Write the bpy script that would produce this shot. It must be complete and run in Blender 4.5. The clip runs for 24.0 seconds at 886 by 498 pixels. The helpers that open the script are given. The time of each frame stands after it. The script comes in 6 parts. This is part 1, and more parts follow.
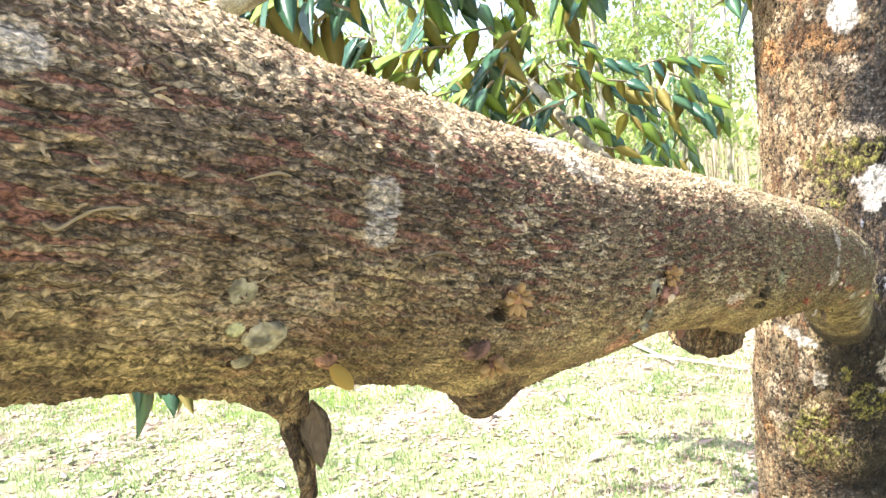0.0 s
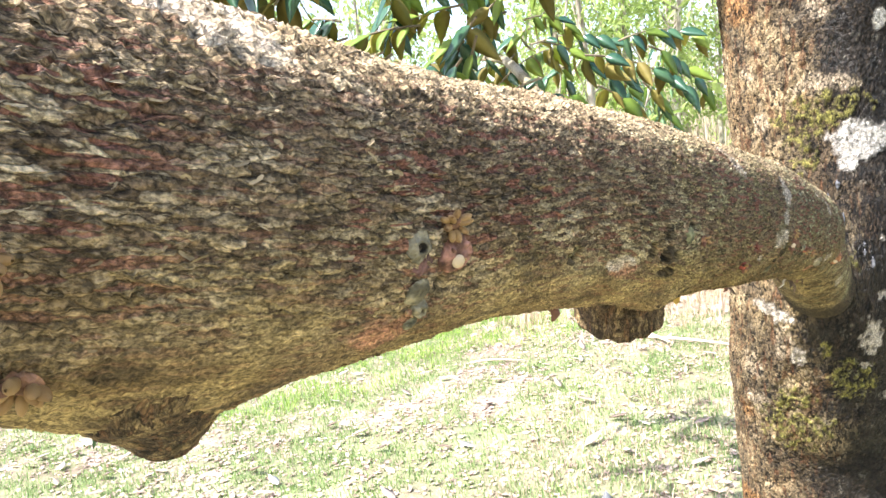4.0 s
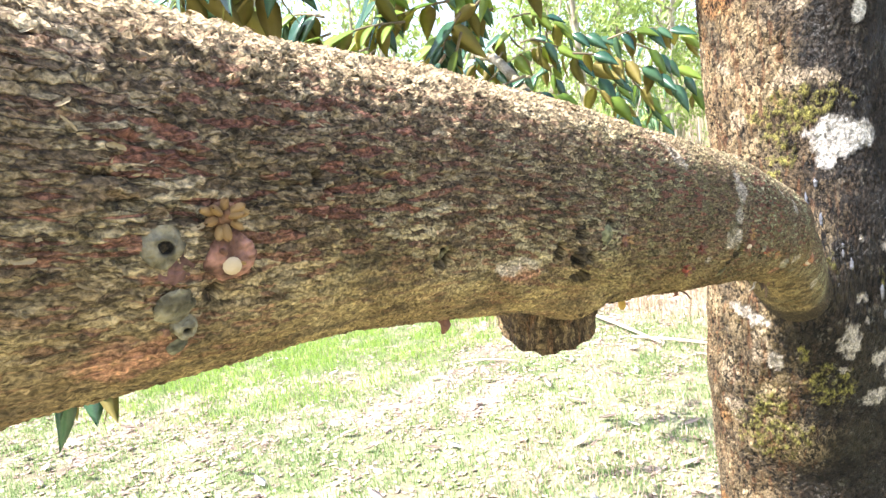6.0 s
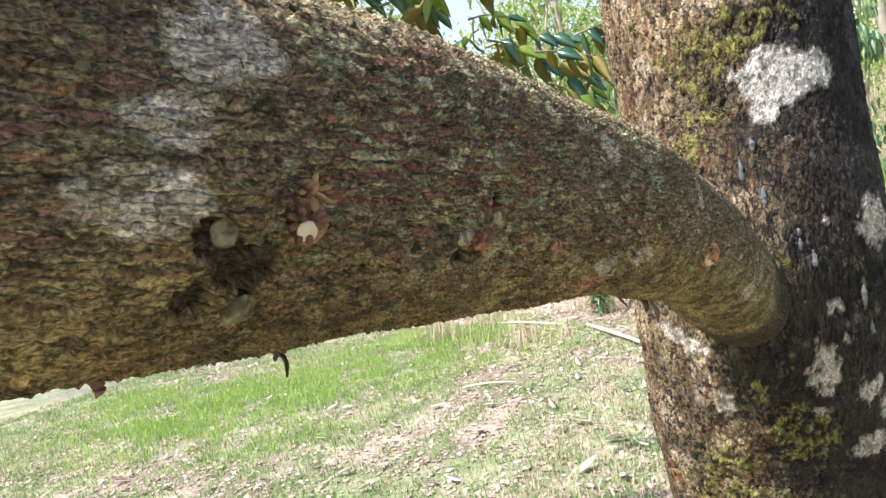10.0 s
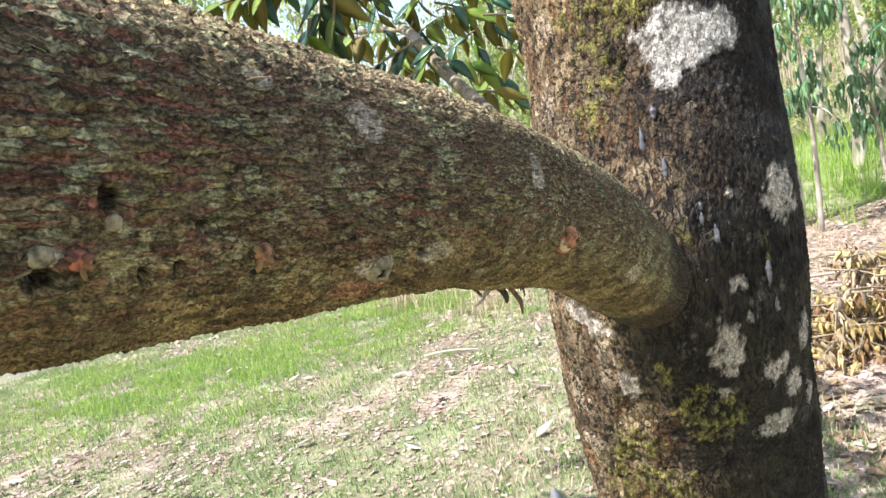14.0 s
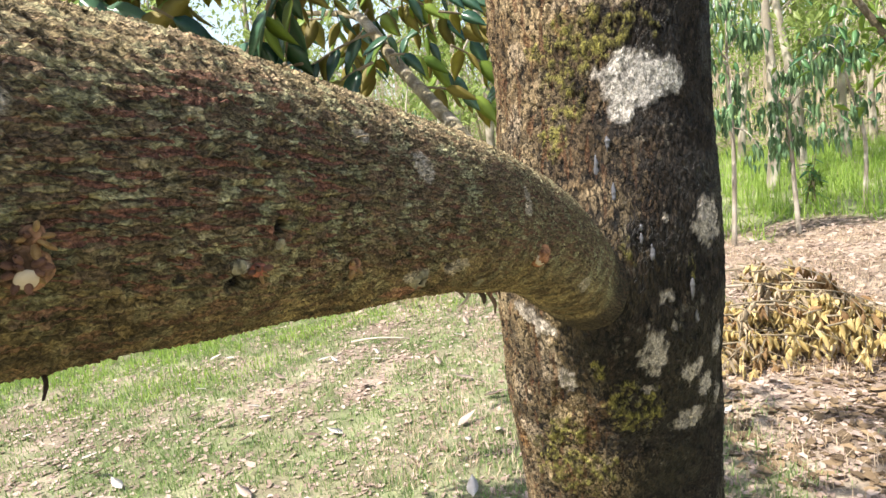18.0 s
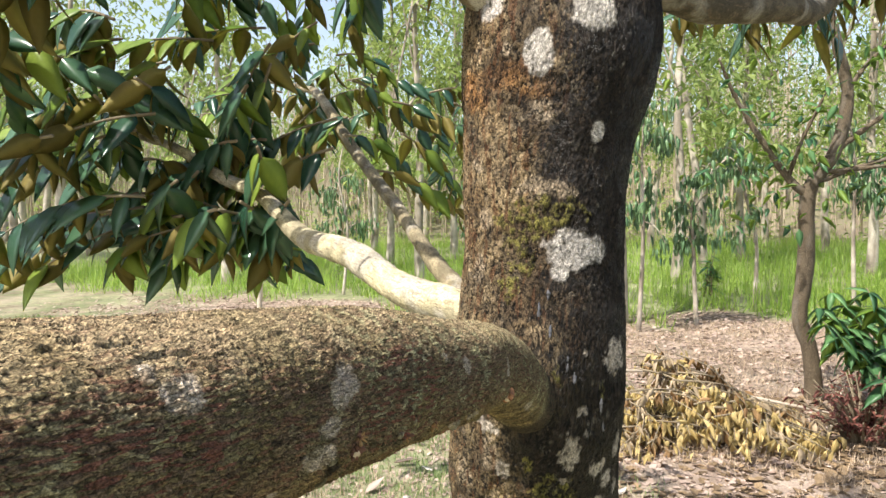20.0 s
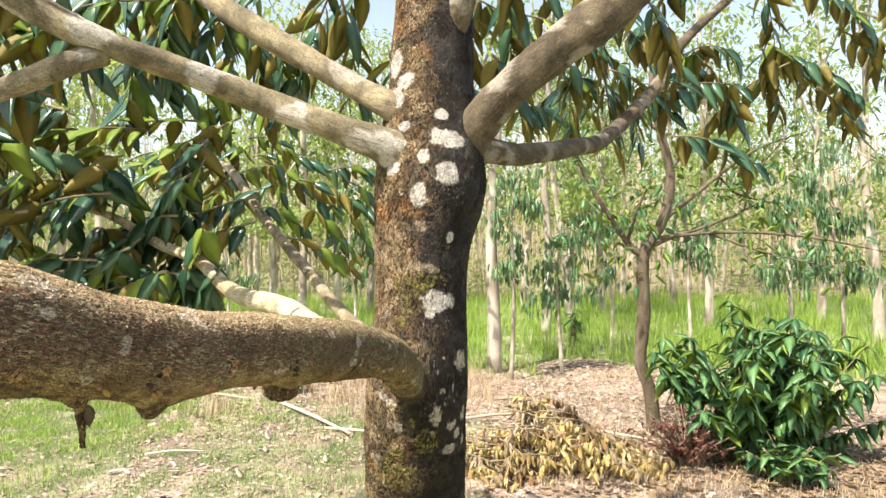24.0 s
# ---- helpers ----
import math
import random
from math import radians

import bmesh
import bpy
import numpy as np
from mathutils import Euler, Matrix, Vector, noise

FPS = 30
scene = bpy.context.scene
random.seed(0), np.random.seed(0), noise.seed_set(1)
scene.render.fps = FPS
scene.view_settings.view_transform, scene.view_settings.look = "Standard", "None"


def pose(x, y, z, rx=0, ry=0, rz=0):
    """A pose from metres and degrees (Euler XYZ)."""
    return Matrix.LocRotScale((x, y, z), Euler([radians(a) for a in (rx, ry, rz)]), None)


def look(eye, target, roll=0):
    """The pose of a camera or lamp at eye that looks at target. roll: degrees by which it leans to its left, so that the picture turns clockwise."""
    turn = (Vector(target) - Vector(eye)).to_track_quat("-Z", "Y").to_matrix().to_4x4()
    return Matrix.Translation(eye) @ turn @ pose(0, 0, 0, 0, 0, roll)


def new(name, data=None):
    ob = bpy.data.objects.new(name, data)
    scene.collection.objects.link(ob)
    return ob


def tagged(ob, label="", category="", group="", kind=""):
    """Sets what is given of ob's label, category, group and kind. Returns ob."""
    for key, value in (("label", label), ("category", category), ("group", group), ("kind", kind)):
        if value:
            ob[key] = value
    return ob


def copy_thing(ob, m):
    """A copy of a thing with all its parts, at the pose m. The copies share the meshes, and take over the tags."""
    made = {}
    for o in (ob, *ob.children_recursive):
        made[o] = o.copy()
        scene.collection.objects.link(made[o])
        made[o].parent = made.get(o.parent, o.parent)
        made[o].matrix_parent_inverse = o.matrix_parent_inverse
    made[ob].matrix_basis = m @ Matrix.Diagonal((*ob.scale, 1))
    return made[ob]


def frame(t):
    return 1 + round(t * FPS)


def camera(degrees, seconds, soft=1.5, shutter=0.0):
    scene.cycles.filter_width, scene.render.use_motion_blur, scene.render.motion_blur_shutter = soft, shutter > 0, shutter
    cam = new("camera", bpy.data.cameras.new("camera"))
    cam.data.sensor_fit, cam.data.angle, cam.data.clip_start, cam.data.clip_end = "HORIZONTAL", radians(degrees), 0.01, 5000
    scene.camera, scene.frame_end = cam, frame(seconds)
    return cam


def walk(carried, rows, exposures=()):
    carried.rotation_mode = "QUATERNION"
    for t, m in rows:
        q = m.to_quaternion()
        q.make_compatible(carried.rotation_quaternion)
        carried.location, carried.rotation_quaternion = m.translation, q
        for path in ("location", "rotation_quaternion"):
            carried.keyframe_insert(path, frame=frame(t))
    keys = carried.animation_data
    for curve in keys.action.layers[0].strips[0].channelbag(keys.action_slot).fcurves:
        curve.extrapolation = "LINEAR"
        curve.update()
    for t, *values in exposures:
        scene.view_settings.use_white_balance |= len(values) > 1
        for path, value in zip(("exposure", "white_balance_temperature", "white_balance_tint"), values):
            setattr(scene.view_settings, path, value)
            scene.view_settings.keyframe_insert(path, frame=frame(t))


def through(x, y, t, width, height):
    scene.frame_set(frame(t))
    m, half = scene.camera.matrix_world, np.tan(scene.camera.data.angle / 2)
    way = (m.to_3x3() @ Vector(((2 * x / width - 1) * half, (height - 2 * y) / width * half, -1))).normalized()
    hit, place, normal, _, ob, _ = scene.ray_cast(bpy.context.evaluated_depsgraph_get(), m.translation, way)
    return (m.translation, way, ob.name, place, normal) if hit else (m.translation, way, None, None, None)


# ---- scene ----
# camera: seconds, place in metres, then yaw, pitch and roll in degrees
cam = camera(70.38, 24.0)
ROWS = [
    (0.0, -0.1345, -0.8566, 1.5554, 27.13, -3.32, -4.60),
    (0.5, -0.1310, -0.8276, 1.5473, 27.51, -2.84, -5.14),
    (1.0, -0.1237, -0.8173, 1.5435, 26.54, -3.21, -6.88),
    (1.5, -0.1235, -0.8197, 1.5469, 25.88, -2.72, -6.35),
    (2.0, -0.1153, -0.8072, 1.5455, 25.56, -2.91, -6.98),
    (2.5, -0.1175, -0.7986, 1.5454, 25.19, -3.51, -6.65),
    (4.5, -0.1037, -0.7581, 1.5353, 27.43, -4.34, -7.16),
    (5.0, -0.0989, -0.7453, 1.5355, 27.66, -3.97, -7.34),
    (5.5, -0.0963, -0.7418, 1.5342, 27.76, -4.10, -7.78),
    (6.0, -0.0927, -0.7329, 1.5312, 26.45, -4.45, -6.69),
    (6.5, -0.0660, -0.6902, 1.5215, 28.12, -3.24, -8.38),
    (7.0, -0.0628, -0.6348, 1.5112, 29.51, -2.81, -9.62),
    (7.5, -0.0684, -0.6007, 1.4959, 24.67, -2.02, -7.86),
    (8.0, -0.0661, -0.5810, 1.4854, 22.76, -0.25, -8.38),
    (8.5, -0.0563, -0.5468, 1.4911, 26.33, -0.66, -9.21),
    (9.0, -0.0502, -0.5092, 1.4900, 26.84, -1.19, -9.78),
    (9.5, -0.0430, -0.5057, 1.4916, 26.30, -2.13, -10.32),
    (11.5, -0.0229, -0.4380, 1.4886, 32.45, -3.35, -11.59),
    (12.0, -0.0267, -0.4358, 1.4859, 33.21, -5.23, -11.38),
    (12.5, -0.0265, -0.4376, 1.4861, 32.80, -4.44, -11.32),
    (13.0, -0.0166, -0.4533, 1.4920, 31.77, -4.78, -10.63),
    (13.5, -0.0045, -0.4474, 1.4885, 27.97, -5.48, -10.82),
    (14.0, -0.0016, -0.4365, 1.4866, 24.56, -5.83, -11.40),
    (14.5, 0.0026, -0.4144, 1.4822, 23.37, -5.83, -12.27),
    (15.0, 0.0108, -0.3773, 1.4760, 21.67, -6.72, -12.39),
    (15.5, 0.0170, -0.3706, 1.4754, 19.91, -6.95, -11.97),
    (16.0, 0.0086, -0.3730, 1.4731, 19.51, -7.04, -12.16),
    (16.5, 0.0078, -0.3985, 1.4791, 20.12, -6.79, -11.07),
    (17.0, -0.0066, -0.4370, 1.4906, 21.42, -7.41, -9.39),
    (17.5, -0.0098, -0.4673, 1.4953, 20.23, -7.80, -7.88),
    (19.5, -0.0087, -0.5662, 1.5592, 12.28, -4.85, -2.74),
    (20.0, -0.0215, -0.6357, 1.5804, 10.76, -2.79, -0.26),
    (20.5, -0.0287, -0.7263, 1.5947, 7.78, -1.02, 0.11),
    (21.0, -0.0281, -0.8138, 1.6037, 3.09, 1.22, -0.16),
    (21.5, -0.0351, -0.8851, 1.6108, 1.36, 1.79, -1.13),
    (22.0, -0.0447, -0.9498, 1.6169, -1.25, 1.86, -1.64),
    (22.5, -0.0400, -1.0026, 1.6218, -0.71, 3.35, -1.63),
    (23.0, -0.0273, -1.0761, 1.6157, 0.88, 2.83, -1.38),
    (23.5, -0.0171, -1.1335, 1.5991, 0.07, 1.65, 0.73),
    (24.0, 0.0000, -1.1482, 1.6000, 0.00, 2.20, 0.00),
]
walk(cam, [(t, pose(x, y, z, 90 + pitch, 0, yaw) @ pose(0, 0, 0, 0, 0, roll)) for t, x, y, z, yaw, pitch, roll in ROWS],
     [(0, 1.88, 6150, 13), (1, 1.88, 6100, 13), (2, 1.58, 6150, 13), (2.5, 1.58, 6150, 13), (5, 1.78, 6050, 13), (6.3, 1.8, 6050, 14), (7, 0.95, 6400, 13), (9, 1.02, 6100, 12), (11.5, 1.02, 5900, 15), (12.4, 1.08, 5900, 15), (13, 1.2, 5900, 13), (14, 1.02, 6000, 13), (15, 1.15, 6400, 9), (16, 1.2, 6450, 9), (17.5, 0.93, 6500, 11), (20, 0.55, 6500, 11), (21, 0.75, 6500, 14), (22, 0.92, 6700, 14), (24, 0.9, 6900, 10)])

# ---- light ----
SUN_EL, SUN_AZ = 56.0, 137.0          # height, and turn of the way to the sun from +y towards -x
world = bpy.data.worlds.new("sky")
scene.world = world
world.use_nodes = True
wn = world.node_tree.nodes
sky = wn.new("ShaderNodeTexSky")
sky.sky_type, sky.sun_disc = "NISHITA", False
sky.sun_elevation, sky.sun_rotation = radians(SUN_EL), radians(-SUN_AZ)
sky.air_density, sky.dust_density, sky.ozone_density = 1.25, 3.0, 0.6
wn["Background"].inputs["Strength"].default_value = 0.12
# pale haze towards the horizon, all round
tcw, sep, low_sky, haze = wn.new("ShaderNodeTexCoord"), wn.new("ShaderNodeSeparateXYZ"), wn.new("ShaderNodeMapRange"), wn.new("ShaderNodeMix")
haze.data_type, haze.blend_type = "RGBA", "ADD"
haze.inputs[7].default_value = (2.35, 2.6, 2.95, 1)
low_sky.interpolation_type = "SMOOTHSTEP"
for slot, value in zip(("From Min", "From Max", "To Min", "To Max"), (0.05, 0.85, 1.0, 0.0)):
    low_sky.inputs[slot].default_value = value
world.node_tree.links.new(tcw.outputs["Generated"], sep.inputs[0])
world.node_tree.links.new(sep.outputs["Z"], low_sky.inputs["Value"])
world.node_tree.links.new(low_sky.outputs[0], haze.inputs[0])
world.node_tree.links.new(sky.outputs[0], haze.inputs[6])
world.node_tree.links.new(haze.outputs[2], wn["Background"].inputs["Color"])
sun = new("sun", bpy.data.lights.new("sun", "SUN"))
sun.data.energy, sun.data.angle, sun.data.color = 5.0, radians(0.6), (1.0, 0.955, 0.87)
to_sun = Vector((-math.sin(radians(SUN_AZ)) * math.cos(radians(SUN_EL)), math.cos(radians(SUN_AZ)) * math.cos(radians(SUN_EL)), math.sin(radians(SUN_EL))))
sun.matrix_world = look(to_sun * 30, (0, 0, 0))


# ---- noise on arrays ----
def hashed(ix, iy, iz, seed):
    h = (ix.astype(np.int64) * 374761393 + iy.astype(np.int64) * 668265263 + iz.astype(np.int64) * 1274126177 + seed * 974634777) & 0xFFFFFFFF
    h = ((h ^ (h >> 13)) * 1274126177) & 0xFFFFFFFF
    h = ((h ^ (h >> 16)) * 2246822519) & 0xFFFFFFFF
    return ((h ^ (h >> 15)) & 0xFFFFFF) / float(0xFFFFFF)


def soft_noise(x, y, z, seed=0):
    """Smooth value noise, 0 to 1."""
    fx, fy, fz = np.floor(x), np.floor(y), np.floor(z)
    u, v, w = x - fx, y - fy, z - fz
    u, v, w = u * u * (3 - 2 * u), v * v * (3 - 2 * v), w * w * (3 - 2 * w)
    total = 0
    for a in (0, 1):
        for b in (0, 1):
            for c in (0, 1):
                total = total + hashed(fx + a, fy + b, fz + c, seed) * (u if a else 1 - u) * (v if b else 1 - v) * (w if c else 1 - w)
    return total


def fractal(p, scale, seed=0, octaves=3):
    total, amp, norm = 0, 1.0, 0
    for k in range(octaves):
        q = p * scale * 2 ** k
        total, norm, amp = total + amp * soft_noise(q[:, 0], q[:, 1], q[:, 2], seed + k), norm + amp, amp * 0.5
    return total / norm


def cells(x, y, seed, wrap=0):
    """Cells on a plane: distance to the nearest and second seed, two chances per cell, offset from the seed. wrap: cells round in y."""
    fx, fy = np.floor(x), np.floor(y)
    best, second = np.full(x.shape, 9.0), np.full(x.shape, 9.0)
    r1, r2, ox, oy = (np.zeros(x.shape) for _ in range(4))
    zero = np.zeros(x.shape)
    for a in (-1, 0, 1):
        for b in (-1, 0, 1):
            cx, cy = fx + a, fy + b
            wy = np.mod(cy, wrap) if wrap else cy
            px = cx + 0.1 + 0.8 * hashed(cx, wy, zero, seed)
            py = cy + 0.1 + 0.8 * hashed(cx, wy, zero, seed + 1)
            d = np.hypot(x - px, y - py)
            near = d < best
            second = np.where(near, best, np.minimum(second, d))
            r1, r2 = np.where(near, hashed(cx, wy, zero, seed + 2), r1), np.where(near, hashed(cx, wy, zero, seed + 3), r2)
            ox, oy = np.where(near, x - px, ox), np.where(near, y - py, oy)
            best = np.minimum(best, d)
    return best, second, r1, r2, ox, oy


def step(a, b, x):
    t = np.clip((x - a) / (b - a), 0, 1)
    return t * t * (3 - 2 * t)


def blend(a, b, k):
    return a * (1 - k[:, None]) + np.asarray(b) * k[:, None]


# ---- meshes ----
def mesh_from(name, verts, faces, mats, slots=None, smooth=True, tone=None, skin=None, mask=None):
    """faces: an array (n, 3 or 4) or a list of such arrays."""
    me = bpy.data.meshes.new(name)
    groups = [np.asarray(f, np.int32) for f in (faces if isinstance(faces, list) else [faces]) if len(f)]
    loops = np.concatenate([g.ravel() for g in groups])
    sizes = np.concatenate([np.full(len(g), g.shape[1], np.int32) for g in groups])
    starts = np.concatenate([[0], np.cumsum(sizes)[:-1]]).astype(np.int32)
    verts = np.asarray(verts, np.float32)
    me.vertices.add(len(verts))
    me.vertices.foreach_set("co", verts.ravel())
    me.loops.add(len(loops))
    me.loops.foreach_set("vertex_index", loops)
    me.polygons.add(len(sizes))
    me.polygons.foreach_set("loop_start", starts)
    me.polygons.foreach_set("use_smooth", np.full(len(sizes), smooth))
    for m in mats if isinstance(mats, (list, tuple)) else [mats]:
        me.materials.append(m)
    if slots is not None:
        me.polygons.foreach_set("material_index", np.asarray(slots, np.int32))
    if tone is not None:
        col = me.color_attributes.new("tone", "FLOAT_COLOR", "POINT")
        rgba = np.ones((len(verts), 4), np.float32)
        rgba[:, : tone.shape[1]] = tone
        col.data.foreach_set("color", rgba.ravel())
    if skin is not None:
        me.attributes.new("skin", "FLOAT_VECTOR", "POINT").data.foreach_set("vector", np.ascontiguousarray(skin, np.float32).ravel())
        col = me.color_attributes.new("mask", "FLOAT_COLOR", "POINT")
        col.data.foreach_set("color", np.ascontiguousarray(mask, np.float32).ravel())
    me.update(calc_edges=True)
    me.validate()
    return me


def part(name, me, parent, label="", m=None):
    ob = new(name, me)
    ob.parent = parent
    if m is not None:
        ob.matrix_basis = m
    return tagged(ob, label) if label else ob


def thing(name, label, category, place=(0, 0, 0), group="", kind=""):
    ob = new(name)
    ob.location = place
    ob.empty_display_size = 0.1
    return tagged(ob, label, category, group, kind)


def spline(rows, n):
    """Points along a smooth curve through the rows, at even steps."""
    rows = np.asarray(rows, float)
    m = len(rows)

    def at(s):
        i = np.clip(np.floor(s).astype(int), 0, m - 2)
        f = (s - i)[:, None]
        p1, p2 = rows[i], rows[i + 1]
        p0 = np.where((i == 0)[:, None], 2 * p1 - p2, rows[np.clip(i - 1, 0, m - 1)])
        p3 = np.where((i == m - 2)[:, None], 2 * p2 - p1, rows[np.clip(i + 2, 0, m - 1)])
        return 0.5 * (2 * p1 + (p2 - p0) * f + (2 * p0 - 5 * p1 + 4 * p2 - p3) * f ** 2 + (3 * p1 - p0 - 3 * p2 + p3) * f ** 3)

    dense = np.linspace(0, m - 1, 60 * m)
    c = at(dense)
    run = np.concatenate([[0], np.cumsum(np.linalg.norm(np.diff(c[:, :3], axis=0), axis=1))])
    return at(np.interp(np.linspace(0, run[-1], n), run, dense)), run[-1]


class Tube:
    """A grown round form along rows of x, y, z, radius. Its skin is a grid of length by girth; a = 0 is up (or -y on an upright one)."""

    def __init__(self, rows, n_len, n_round, upright=False):
        c, self.length = spline(rows, n_len)
        self.c, self.r = c[:, :3], c[:, 3]
        t = np.gradient(self.c, axis=0)
        self.t = t / np.linalg.norm(t, axis=1)[:, None]
        ref = np.array([0, -1.0, 0]) if upright else np.array([0, 0, 1.0])
        n1 = ref - (self.t @ ref)[:, None] * self.t
        self.n1 = n1 / np.linalg.norm(n1, axis=1)[:, None]
        self.n2 = np.cross(self.t, self.n1)
        self.n_len, self.n_round = n_len, n_round
        self.u = np.repeat(np.linspace(0, self.length, n_len), n_round)
        self.a = np.tile(np.arange(n_round) / n_round * 2 * np.pi, n_len)
        k = np.repeat(np.arange(n_len), n_round)
        self.out = np.cos(self.a)[:, None] * self.n1[k] + np.sin(self.a)[:, None] * self.n2[k]
        self.base, self.rad, self.k = self.c[k], self.r[k], k

    def points(self, lift=0.0):
        return self.base + self.out * (self.rad + lift)[:, None]

    def faces(self):
        i, j = np.meshgrid(np.arange(self.n_len - 1), np.arange(self.n_round), indexing="ij")
        j2 = (j + 1) % self.n_round
        return np.stack([i * self.n_round + j, i * self.n_round + j2, (i + 1) * self.n_round + j2, (i + 1) * self.n_round + j], -1).reshape(-1, 4)

    def caps(self):
        n = len(self.base)
        j = np.arange(self.n_round)
        j2 = (j + 1) % self.n_round
        e = (self.n_len - 1) * self.n_round
        return np.array([self.c[0], self.c[-1]]), np.concatenate([np.stack([np.full_like(j, n), j2, j], -1), np.stack([np.full_like(j, n + 1), e + j, e + j2], -1)])

    def where(self, p):
        """Length and turn of the skin's place nearest to p."""
        d = np.linalg.norm(self.c - p, axis=1)
        i = int(d.argmin())
        off = np.asarray(p) - self.c[i]
        return i / (self.n_len - 1) * self.length, math.atan2(off @ self.n2[i], off @ self.n1[i]), i

    def on(self, p, lift=0.0):
        """The skin's place nearest to p, and the way out of it and along."""
        _, a, i = self.where(p)
        out = math.cos(a) * self.n1[i] + math.sin(a) * self.n2[i]
        return Vector(self.c[i] + out * (self.r[i] + lift)), Vector(out), Vector(self.t[i])

    def spot(self, p, lu, lv):
        """1 in the middle of a spot of that half length and half girth, 0 at its rim and beyond 0 falls below."""
        u0, a0, i = self.where(p)
        da = np.mod(self.a - a0 + np.pi, 2 * np.pi) - np.pi
        return 1 - np.hypot((self.u - u0) / lu, da * self.r[i] / lv)


def simple_tube(rows, n_len, n_round, mats, tone=None, lift=None, name="tube", upright=False, cover=0.55):
    tb = Tube(rows, n_len, n_round, upright)
    p = tb.points(lift(tb) if lift else 0.0)
    ends, cap = tb.caps()
    v = np.vstack([p, ends])
    col = None
    if tone is not None:
        col = tone(tb)
        col = np.vstack([col, col[:1], col[-1:]])
    skin = np.stack([tb.u, tb.rad * np.cos(tb.a), tb.rad * np.sin(tb.a)], -1)
    return mesh_from(name, v, [tb.faces(), cap], mats, tone=col, skin=np.vstack([skin, skin[:1], skin[-1:]]), mask=np.tile([0.5, 0.5, 1.0, cover], (len(v), 1)))


# ---- materials ----
def material(name):
    m = bpy.data.materials.new(name)
    m.use_nodes = True
    return m, m.node_tree.nodes, m.node_tree.links, m.node_tree.nodes["Principled BSDF"]


def tone_material(name, rough=0.9, grain=700.0, bump=0.35, spread=0.35, coords="Object", depth=0.0006):
    """Colour from the mesh's own tones, broken up by two sizes of grain, with fine relief."""
    m, n, l, b = material(name)
    tone = n.new("ShaderNodeVertexColor")
    tone.layer_name = "tone"
    tc = n.new("ShaderNodeTexCoord")
    n1, n2 = n.new("ShaderNodeTexNoise"), n.new("ShaderNodeTexNoise")
    n1.inputs["Scale"].default_value, n2.inputs["Scale"].default_value = grain, grain * 0.13
    n1.inputs["Detail"].default_value, n2.inputs["Detail"].default_value = 5.0, 3.0
    add = n.new("ShaderNodeMath")
    add.operation = "ADD"
    for k in (n1, n2):
        l.new(tc.outputs[coords], k.inputs["Vector"])
    l.new(n1.outputs["Fac"], add.inputs[0])
    l.new(n2.outputs["Fac"], add.inputs[1])
    rng = n.new("ShaderNodeMapRange")
    rng.inputs["From Min"].default_value, rng.inputs["From Max"].default_value = 0.6, 1.4
    rng.inputs["To Min"].default_value, rng.inputs["To Max"].default_value = 1 - spread, 1 + spread
    l.new(add.outputs[0], rng.inputs["Value"])
    mul = n.new("ShaderNodeVectorMath")
    mul.operation = "SCALE"
    l.new(tone.outputs["Color"], mul.inputs[0])
    l.new(rng.outputs[0], mul.inputs["Scale"])
    l.new(mul.outputs[0], b.inputs["Base Color"])
    bm = n.new("ShaderNodeBump")
    bm.inputs["Strength"].default_value, bm.inputs["Distance"].default_value = bump, depth
    l.new(n1.outputs["Fac"], bm.inputs["Height"])
    l.new(bm.outputs[0], b.inputs["Normal"])
    rg = n.new("ShaderNodeMath")
    rg.operation = "MULTIPLY"
    rg.inputs[1].default_value = rough
    l.new(tone.outputs["Alpha"], rg.inputs[0])
    l.new(rg.outputs[0], b.inputs["Roughness"])
    b.inputs["Specular IOR Level"].default_value = 0.35
    return m


